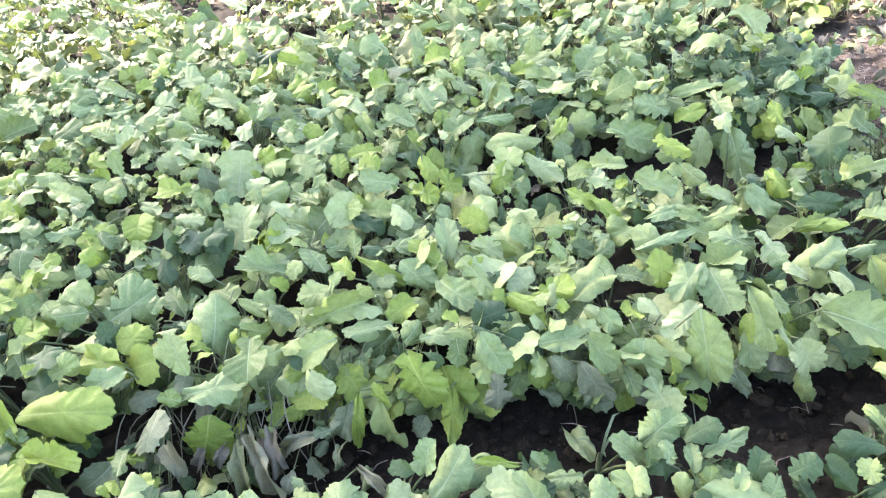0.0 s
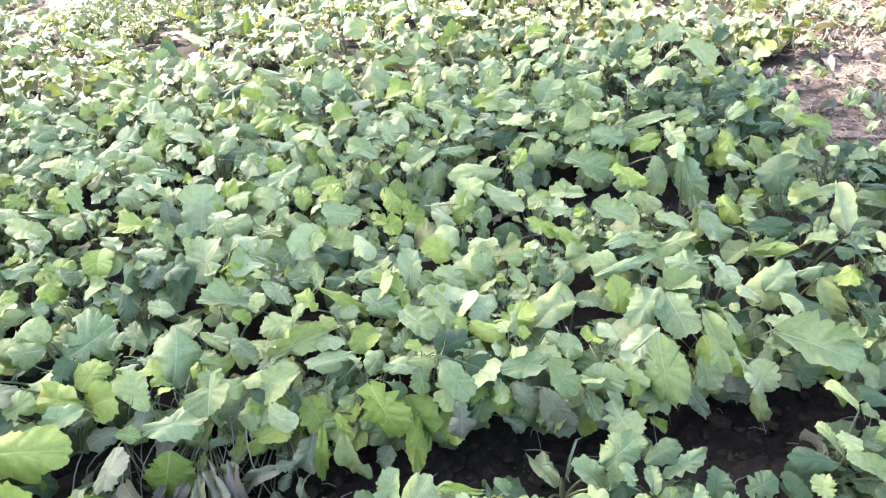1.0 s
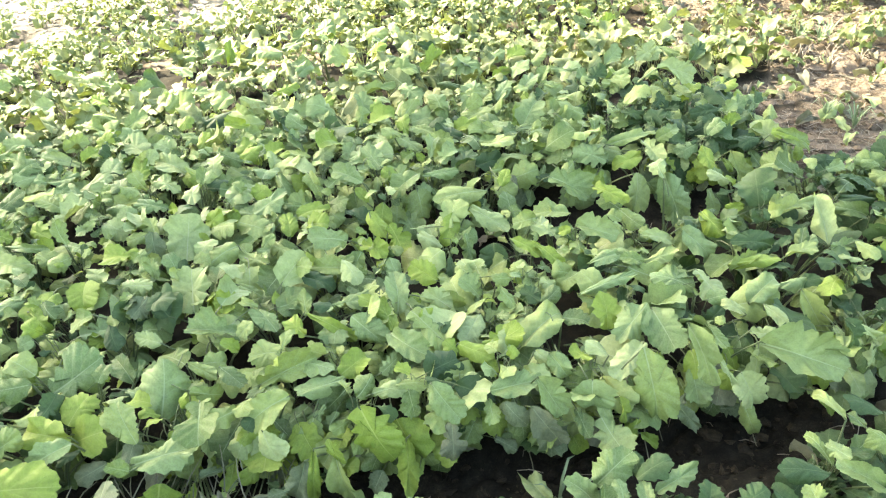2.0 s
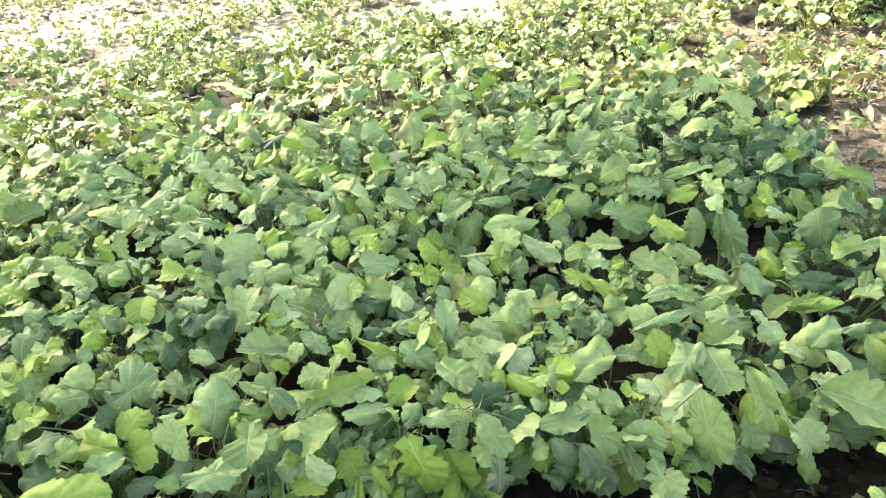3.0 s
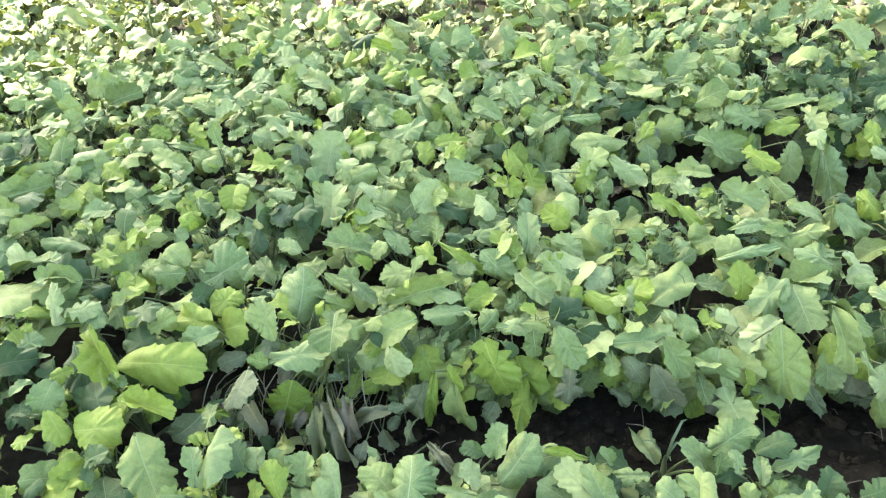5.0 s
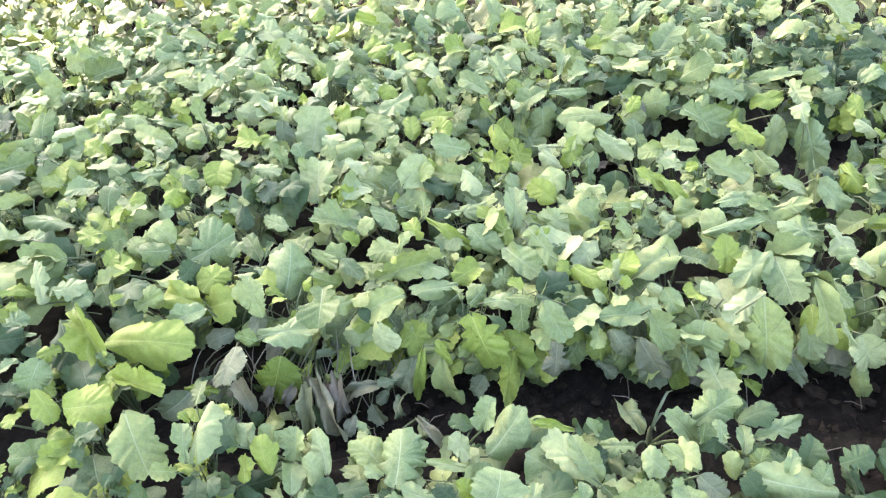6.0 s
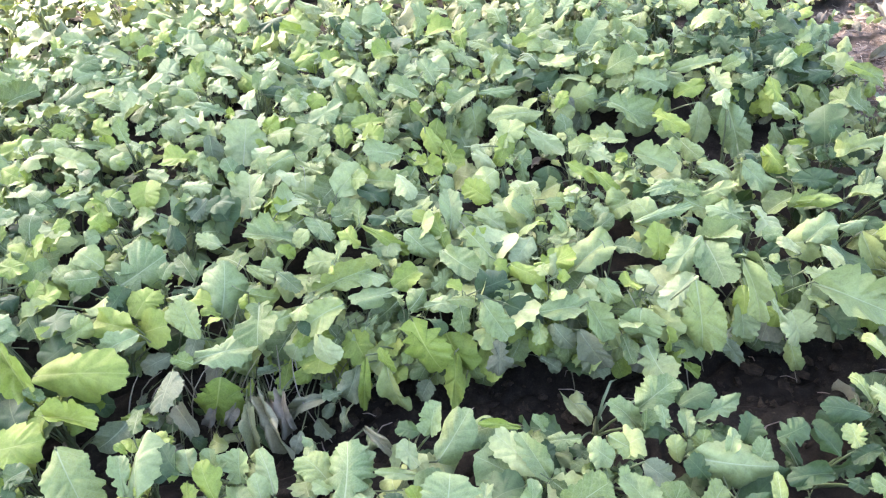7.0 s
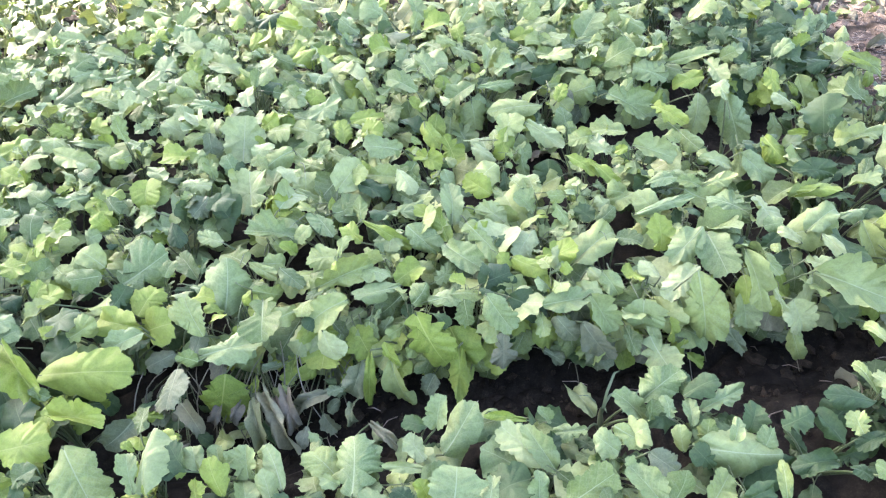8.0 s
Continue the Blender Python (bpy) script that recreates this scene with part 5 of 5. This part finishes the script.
for px, py in plants:  # leaves that hang over the edge into the furrow
    if not (1.17 + 0.05 * max(px, 0.0) < py < 1.46 and px > -0.7):
        continue
    for k in range(9):
        base = Vector((px + rng.uniform(-0.09, 0.09), min(py - 0.03, 1.27) - rng.uniform(0.0, 0.06), rng.uniform(0.06, 0.18)))
        way = Vector((rng.uniform(-0.5, 0.5), -rng.uniform(0.25, 0.8), -rng.uniform(0.3, 1.0))).normalized()
        draw = rng.random()
        tint = "y" if draw < 0.22 else "b" if draw < 0.36 else "p" if draw < 0.46 else "e" if draw < 0.62 else "g"
        leaf_rows.append((px, py, base, way, Vector((rng.uniform(-0.3, 0.3), -1.0, 0.5)), rng.uniform(0.06, 0.11), rng.randrange(54), tint, rng.uniform(0.85, 1.1)))
for px, py in plants:  # low leaves that close the gaps
    if py < 1.0 and px > -0.55:
        continue
    if rng.random() < 0.15:
        phi = rng.uniform(0, 6.28)
        out = Vector((math.cos(phi), math.sin(phi), 0))
        base = Vector((px, py, ground_z(px, py) + rng.uniform(0.02, 0.10))) + out * rng.uniform(0.03, 0.09)
        way = (out + Vector((0, 0, rng.uniform(-0.3, 0.5)))).normalized()
        draw = rng.random()
        if cover(base.x + way.x * 0.08, base.y + way.y * 0.08) > 0.6:
            leaf_rows.append((px, py, base, way, Vector((rng.uniform(-0.5, 0.5), rng.uniform(-1.0, 0.1), 1.0)), rng.uniform(0.07, 0.12), rng.randrange(54), "d" if draw < 0.05 else "e" if draw < 0.12 else "y" if draw < 0.2 else "g", rng.uniform(0.95, 1.2)))
for k in range(110):  # small dull leaves at the foot of the first bed
    x = rng.uniform(-0.80, -0.25) if k < 60 else rng.uniform(-0.25, 1.3)
    edge = 1.13 + 0.055 * x
    base = Vector((x, edge + rng.uniform(-0.10, 0.08) if k < 60 else edge + rng.uniform(-0.01, 0.09), rng.uniform(0.01, 0.09)))
    way = Vector((rng.uniform(-0.9, 0.9), -rng.uniform(0.1, 0.8), rng.uniform(-0.7, 0.3))).normalized()
    near = min(plants, key=lambda p: (p[0] - x) ** 2 + (p[1] - 1.25) ** 2)
    leaf_rows.append((*near, base, way, Vector((rng.uniform(-0.5, 0.5), -0.7, 0.7)), rng.uniform(0.030, 0.065), rng.randrange(54), rng.choice("eeeyydgk"), rng.uniform(0.8, 1.1)))
for px, py in plants:  # leaves that droop into the second furrow
    if not (2.13 < py < 2.43 and px > 0.0):
        continue
    for k in range(5):
        base = Vector((px + rng.uniform(-0.09, 0.09), min(py - 0.02, 2.28) - rng.uniform(0.0, 0.05), rng.uniform(0.09, 0.19)))
        way = Vector((rng.uniform(-0.5, 0.5), -rng.uniform(0.25, 0.7), -rng.uniform(0.4, 1.0))).normalized()
        draw = rng.random()
        leaf_rows.append((px, py, base, way, Vector((rng.uniform(-0.3, 0.3), -1.0, 0.5)), rng.uniform(0.06, 0.11), rng.randrange(54), "y" if draw < 0.2 else "b" if draw < 0.5 else "p" if draw < 0.6 else "e" if draw < 0.7 else "g", rng.uniform(0.85, 1.1)))
made = {}
for (px, py) in plants:
    made[(px, py)] = plant_at(px, py)
bpy.context.view_layer.update()
CLEAR = Vector((0.0, -0.74, 0.67))
for k, (b, t, width, sh, tint, hangs) in enumerate(HEROES):
    px, py = min(plants, key=lambda p: (p[0] - b.x) ** 2 + (p[1] - b.y - 0.05) ** 2 + (1.0 if b.x > -0.7 and (b.y > 1.02 + 0.055 * b.x) != (p[1] > 1.07 + 0.055 * p[0]) else 0.0))
    way = t - b
    half, mesh = SHAPES[sh][(k * 5) % 13] if tint != "d" and not (tint == "e" and max(b.z, t.z) < 0.10) else (0.28, CURLED[k % 8])
    up = Vector((rng.uniform(-0.5, 0.5), -0.93 + rng.uniform(-0.2, 0.3), 0.37) if hangs else (rng.uniform(-0.5, 0.5), -0.55 + rng.uniform(-0.25, 0.45), 0.84))
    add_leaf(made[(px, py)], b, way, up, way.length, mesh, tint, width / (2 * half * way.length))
# one tall stalk that arches over with a drooping pale leaf
px, py = min(plants, key=lambda p: math.hypot(p[0] - 1.03, p[1] - 2.70))
tall = made[(px, py)]
root = tall.matrix_world.translation
points = [(root.x, root.y, root.z), (1.036, 2.700, 0.12), (1.066, 2.700, 0.193), (1.130, 2.700, 0.284), (1.208, 2.700, 0.332), (1.235, 2.700, 0.330)]
v, f = tube([Vector(p) - root for p in points], [0.0055, 0.0050, 0.0046, 0.0042, 0.0036, 0.0020], 6)
stalk = new("petiole", mesh_of("petiole", v, f, M_PALE))
stalk.parent = tall
stalk["label"] = "long pale arching leaf stalk"
add_leaf(tall, Vector((1.205, 2.700, 0.336)), (0.16, -0.01, -0.06), (0.25, -0.8, 0.8), 0.17, SHAPES["o"][4][1], "p", 0.75, stalk=False)
stalks = {}
hero_mid = [(h[0].lerp(h[1], 0.5), max((h[1] - h[0]).length, h[2])) for h in HEROES]
for px, py, base, way, up, length, sh, tint, wide in leaf_rows:
    mid = base + way * length * 0.5
    hidden = False
    for hm, hl in hero_mid:
        d = mid - hm
        k = d.dot(CLEAR)
        if 0.0 < k < 0.20 and (d - CLEAR * k).length < (0.26 if mid.y < 0.9 or length < 0.065 else 0.30) * (hl + length):
            hidden = True
            break
    if not hidden:
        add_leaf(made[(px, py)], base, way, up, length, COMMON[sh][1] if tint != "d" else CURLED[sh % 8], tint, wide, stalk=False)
        root = made[(px, py)].matrix_world.translation
        end = base - root
        path = arc((rng.uniform(-0.008, 0.008), rng.uniform(-0.008, 0.008), 0.01), end, 0.02) + [end + way.normalized() * length * 0.05]
        thick = 0.0012 + 0.012 * length
        stalks.setdefault((px, py), []).append(tube(path, [thick * (1.25 - 0.6 * i / (len(path) - 1)) for i in range(len(path))], 4))
for spot, tubes in stalks.items():  # each stem carries the thin stalks of its smaller leaves
    verts, faces = list(STEM_SHAPE[0]), list(STEM_SHAPE[1])
    for v, f in tubes:
        faces += [tuple(i + len(verts) for i in face) for face in f]
        verts += v
    STEMS[spot].data = mesh_of("stem", verts, faces, M_STALK)


# dead leaf stalks that lean into the furrow
rng = random.Random(77)
for k in range(26):
    x = rng.uniform(-0.78, -0.40) if k < 20 else rng.uniform(-0.4, 1.2)
    a = Vector((x, rng.uniform(1.14, 1.22), rng.uniform(0.06, 0.14)))
    b = Vector((x + rng.uniform(-0.07, 0.09), a.y - rng.uniform(0.05, 0.15), -0.03))
    b.z = ground_z(b.x, b.y) + 0.003
    bow = rng.uniform(-0.03, 0.03)
    v, f = tube([p - b + Vector((bow * math.sin(i * 0.63), 0, 0)) for i, p in enumerate(arc(b, a, rng.uniform(0.0, 0.07), 5))], [0.0009, 0.0013, 0.0016, 0.0017, 0.0015, 0.0008], 5)
    stalk = new("dead_stalk", mesh_of("dead_stalk", v, f, M_DEAD))
    stalk.location = b
    tagged(stalk, "thin pale withered leaf stalk leaning on the bed's edge", "stalk", "withered stalks along the furrow")


# the rest of the field, too many plants to count
def corner_plant(x, y, seed):
    """A broad dark plant at the field's far corner: stem and large leaves."""
    rng = random.Random(seed)
    ob = new("broadleaf_plant")
    ob.location = (x, y, ground_z(x, y))
    ob.matrix_world = Matrix.Translation(ob.location)
    stem = new("stem", STEM)
    stem.parent = ob
    stem.scale = (1.3, 1.3, 3.5)
    for k in range(16):
        a = k * 2.4 + rng.uniform(-0.3, 0.3)
        out = Vector((math.cos(a), math.sin(a), 0))
        base = Vector(ob.location) + out * rng.uniform(0.04, 0.14) + Vector((0, 0, rng.uniform(0.06, 0.34)))
        add_leaf(ob, base, out + Vector((0, 0, rng.uniform(-0.6, 0.5))), (rng.uniform(-0.5, 0.5), rng.uniform(-1.0, 0.2), 1), rng.uniform(0.10, 0.18), COMMON[rng.randrange(54)][1], "k", rng.uniform(0.9, 1.1), stalk=False)
    return tagged(ob, "tall dark green broad-leaved plant at the field's edge", "plant", "dark plants at the edge")


for k in range(9):
    corner_plant(3.02 + 0.27 * (k % 3), 4.45 + 0.36 * (k // 3) + 0.1 * (k % 2), 90 + k)


def far_crop():
    rng = random.Random(5)
    kinds = []
    for k in range(30):
        near = k < 15
        kinds.append(blade_arrays(rng, 24 if near else 12, 2 if near else 1, rng.uniform(0.30, 0.46), ("round", "lobed", "oval", "strap")[k % 4], rng.uniform(0.2, 1.2), rng.uniform(-0.3, 0.5),
                                  rng.uniform(0.05, 0.11), rng.uniform(-0.6, 0.6), 4, 0.34)[:3])
    kinds = [(np.array(v), np.array(f), np.array(u)) for v, f, u in kinds]
    V, Fs, U, at = [], [], [], 0
    y = 3.05
    while y < 17:
        step = 0.175 + 0.010 * (y - 3)
        x = -1.6 - 0.76 * y
        while x < 1.3 + 0.66 * y:
            px, py = x + rng.uniform(-0.07, 0.07), y + rng.uniform(-0.07, 0.07)
            x += step
            c = cover(px, py)
            if c < rng.uniform(0.12 if y < 3.5 else -0.25, 0.75):
                continue
            if y > 4.3 and noise.noise((px * 1.1, py * 0.9, 8.0)) < -0.28:
                continue
            size = rng.uniform(0.085, 0.14) * (0.7 + 0.3 * c) * (1.0 - 0.30 * smooth(3.1, 5.0, y))
            gz = ground_z(px, py)
            if any(math.hypot(px - p[0], py - p[1]) < 0.11 for p in far_plants):
                continue
            if y < 5.5 and noise.noise((px * 5.5, py * 5.5, 3.3)) < -0.22:
                continue
            for k in range(15 if y < 5.2 else 14 if y < 7 else 10 if y < 10 else 7):
                phi = k * 2.4 + rng.uniform(0, 1.5)
                length = size * rng.uniform(0.5, 1.15)
                out = Vector((math.cos(phi), math.sin(phi), 0))
                base = Vector((px, py, gz + rng.uniform(0.03, 0.20 - 0.05 * smooth(3.2, 4.6, y)))) + out * length * rng.uniform(0.3, 0.9)
                r = radians(rng.uniform(-45, 40))
                m = frame_of(base, out * math.cos(r) + Vector((0, 0, math.sin(r))), (rng.uniform(-0.7, 0.7), rng.uniform(-0.9, 0.4), 1), length)
                v, f, u = kinds[rng.randrange(15) + (15 if y > 5.2 else 0)]
                a = np.array(m)
                V.append(v @ a[:3, :3].T + a[:3, 3])
                Fs.append(f + at)
                U.append(u)
                at += len(v)
                # its petiole, a thin strip
                foot = np.array((px, py, gz))
                b = np.array(base)
                w = np.array((0.0022, 0.001, 0))
                V.append(np.array((foot - w, foot + w, b + w * 0.6, b - w * 0.6)))
                Fs.append(np.array([[at, at + 1, at + 2, at + 3]]))
                U.append(np.array([(0.5, 0.2), (0.5, 0.2), (0.5, 0.8), (0.5, 0.8)]))
                at += 4
        y += step * 0.85
    verts, faces, uvs = np.concatenate(V), np.concatenate(Fs), np.concatenate(U)
    ob = new("far_crop", mesh_of("far_crop", verts.tolist(), faces.tolist(), M_FAR, uvs))
    return tagged(ob, "sunlit beds of small yellow-green mustard plants farther off", "crop", kind="stuff")


far_crop()


# ---- clods, straw, fallen leaves, grass ----
def clods():
    rng = random.Random(11)
    ico = bmesh.new()
    bmesh.ops.create_icosphere(ico, subdivisions=1, radius=1.0)
    base_v = np.array([v.co[:] for v in ico.verts])
    base_f = np.array([[v.index for v in f.verts] for f in ico.faces])
    ico.free()
    V, Fs, at = [], [], 0
    while len(V) < 11600:
        far, corner = 4300 < len(V) < 7600, len(V) >= 7600
        x, y = (rng.uniform(1.4, 3.5), rng.uniform(2.0, 4.5)) if corner else (rng.uniform(-6.0, 3.6), rng.uniform(3.9, 8.2)) if far else (rng.uniform(-2.2, 3.2), rng.uniform(0.6, 4.6))
        if cover(x, y) > 0.55 or (not far and rng.random() < 0.15):
            continue
        r = 0.006 + 0.030 * rng.random() ** 3.0 if corner else 0.008 + 0.034 * rng.random() ** 3.5 if far else 0.004 + 0.016 * rng.random() ** 3.2
        s = np.array([rng.uniform(0.7, 1.4), rng.uniform(0.7, 1.4), rng.uniform(0.35, 0.8)])
        v = base_v * (1 + 0.42 * np.array([[rng.uniform(-1, 1)] for _ in base_v])) * s * r
        V.append(v + (x, y, ground_z(x, y) - r * 0.10))
        Fs.append(base_f + at)
        at += len(v)
    ob = new("soil_clods", mesh_of("soil_clods", np.concatenate(V).tolist(), np.concatenate(Fs).tolist(), M_CLOD, None, False))
    tagged(ob, "crumbled brown soil clods lying in the furrows", "soil", kind="stuff")


clods()


def straw():
    rng = random.Random(12)
    V, Fs, at = [], [], 0
    n = 0
    while n < 3600:
        x, y = rng.uniform(-1.5, 3.2), rng.uniform(0.7, 4.6)
        right = x > 1.4 and y > 2.1
        if cover(x, y) > 0.5 or (not right and rng.random() < 0.93):
            continue
        n += 1
        a, l = rng.uniform(0, 6.28), rng.uniform(0.02, 0.11)
        z = ground_z(x, y) + 0.006 + 0.02 * rng.random() ** 3
        pts = [(x, y, z), (x + l * 0.5 * math.cos(a), y + l * 0.5 * math.sin(a), z + rng.uniform(0.002, 0.012)), (x + l * math.cos(a + 0.1), y + l * math.sin(a + 0.1), z)]
        v, f = tube(pts, [0.0012, 0.0016, 0.0007], 3)
        V += [tuple(p) for p in v]
        Fs += [tuple(i + at for i in q) for q in f]
        at += len(v)
    ob = new("straw_litter", mesh_of("straw_litter", V, Fs, M_STRAW))
    tagged(ob, "pale dry straw bits scattered on the bare soil", "straw", kind="stuff")


straw()


def fallen_leaves():
    rng = random.Random(13)
    n = 0
    while n < 300:
        x, y = rng.uniform(-0.8, 3.0), rng.uniform(0.9, 4.5)
        right = x > 1.35 and y > 2.0
        if cover(x, y) > 0.45 or (not right and rng.random() < 0.90):
            continue
        n += 1
        ob = new("fallen_leaf", CURLED[rng.randrange(8)])
        if rng.random() < 0.4:
            ob.material_slots[0].link = "OBJECT"
            ob.material_slots[0].material = M_PALE
        l = rng.uniform(0.04, 0.12)
        a = rng.uniform(0, 6.28)
        ob.matrix_world = frame_of((x, y, ground_z(x, y) + 0.012), (math.cos(a), math.sin(a), rng.uniform(0, 0.3)), (rng.uniform(-0.5, 0.5), rng.uniform(-0.5, 0.5), 1), l)
        tagged(ob, "small curled withered leaf lying on the soil", "leaf", "fallen leaves")


fallen_leaves()


def grass_tuft(x, y, blades, height, lean, seed, dry=False):
    rng = random.Random(seed)
    tuft = new("grass_tuft")
    tuft.location = (x, y, ground_z(x, y))
    for k in range(blades):
        a, h = rng.uniform(0, 6.28), height * rng.uniform(0.5, 1.1)
        out = Vector((math.cos(a), math.sin(a), 0)) * h * rng.uniform(0.3, 0.9) * lean
        p = [Vector((0.004 * math.cos(a), 0.004 * math.sin(a), 0)), out * 0.25 + Vector((0, 0, h * 0.5)), out * 0.6 + Vector((0, 0, h * 0.8)), out + Vector((0, 0, h * rng.uniform(0.5, 0.9)))]
        side = Vector((-math.sin(a), math.cos(a), 0.15))
        w = [0.0030, 0.0036, 0.0028, 0.0004]
        v, f = [], []
        for q, ww in zip(p, w):
            v += [q - side * ww, q + Vector((0, 0, -ww * 0.5)), q + side * ww]
        for i in range(3):
            f += [(3 * i, 3 * i + 1, 3 * i + 4, 3 * i + 3), (3 * i + 1, 3 * i + 2, 3 * i + 5, 3 * i + 4)]
        blade = new("blade", mesh_of("grass_blade", v, f, M_STRAW if dry else M_GRASS))
        blade.parent = tuft
    return tagged(tuft, "dry brown tangled grass lying on the bare soil" if dry else "thin pale grass blades growing out of the soil", "grass", "grass tufts")


grass_tuft(0.325, 1.02, 4, 0.13, 0.9, 1)
grass_tuft(0.375, 1.015, 2, 0.12, 1.2, 6)
grass_tuft(1.98, 2.66, 14, 0.14, 0.8, 2)
grass_tuft(2.05, 2.56, 12, 0.16, 1.0, 3)
for k in range(9):
    grass_tuft(2.08 + 0.055 * k, 3.32 + 0.09 * math.sin(k * 2.1), 16, 0.10, 1.3, 40 + k, True)
for k in range(5):
    grass_tuft(2.20 + 0.10 * k, 3.62 + 0.06 * math.sin(k * 1.7), 12, 0.13, 1.1, 60 + k)
grass_tuft(1.72, 2.50, 9, 0.07, 1.0, 4)


# ---- the broad tree, out of view, whose crown shades the near beds ----
def shade_tree():
    rng = random.Random(3)
    root = Vector((-9.2, 6.6, 0))
    tree = new("tree")
    tree.location = root
    v, f = tube([(0, 0, -0.1), (0.05, 0, 2.0), (0.2, 0.1, 4.4), (0.5, 0.1, 6.8), (0.9, 0.2, 9.5)], [0.36, 0.30, 0.25, 0.17, 0.05], 10)
    trunk = new("trunk", mesh_of("trunk", v, f, M_BARK))
    trunk.parent = tree
    blobs = []
    for i in range(-9, 10):
        for j in range(-6, 7):
            u, w = (i + rng.uniform(-0.5, 0.5)) / 9.0, (j + rng.uniform(-0.5, 0.5)) / 6.0
            if math.hypot(u, w) > 1.02 + 0.12 * noise.noise((u * 3, w * 3, 1)):
                continue
            on_ground = Vector((0.45 + 4.6 * u, 0.30 + 2.92 * w + 0.55 * u - 0.9 * max(u, 0.0) + 0.6 * min(u, 0.0), 0.2))
            on_ground.y += 0.28 * max(w, 0.0) ** 1.3 * smooth(2.1, 1.1, on_ground.x) * smooth(-3.6, -1.6, on_ground.x)
            blobs.append((on_ground + sun_dir * (rng.uniform(7.6, 10.4) / sun_dir.z) - root, rng.uniform(0.45, 0.8), int(280 * (1 - 0.85 * smooth(0.35, 0.95, w - 0.45 * u)) * (1 - 0.75 * smooth(1.55, 2.1, on_ground.x) * smooth(1.8, 2.3, on_ground.y)))))
    for k in range(0, len(blobs), 12):
        c = blobs[k][0]
        v, f = tube(arc((0.3, 0.1, rng.uniform(4.0, 7.0)), c, 0.5, 6), [0.09, 0.08, 0.065, 0.05, 0.035, 0.022, 0.01], 6)
        limb = new("limb", mesh_of("limb", v, f, M_BARK))
        limb.parent = tree
    V, Fs, at = [], [], 0
    for c, r, count in blobs:
        for k in range(count):
            d = Vector((rng.gauss(0, 1), rng.gauss(0, 1), rng.gauss(0, 0.8))).normalized() * r * rng.random() ** 0.45
            p, l = c + d, rng.uniform(0.14, 0.26)
            m = frame_of(p, (rng.uniform(-1, 1), rng.uniform(-1, 1), rng.uniform(-0.8, 0.4)), (rng.uniform(-0.6, 0.6), rng.uniform(-0.6, 0.6), 1), l)
            V += [m @ Vector(q) for q in ((0, 0, 0), (0.3, 0.45, 0.05), (0, 1, -0.1), (-0.3, 0.45, 0.05))]
            Fs += [(at, at + 1, at + 2, at + 3)]
            at += 4
    crown = new("crown", mesh_of("crown", V, Fs, M_TREE, None, False))
    crown.parent = tree
    tagged(tree, "broad leafy shade tree standing beside the field", "tree")


shade_tree()
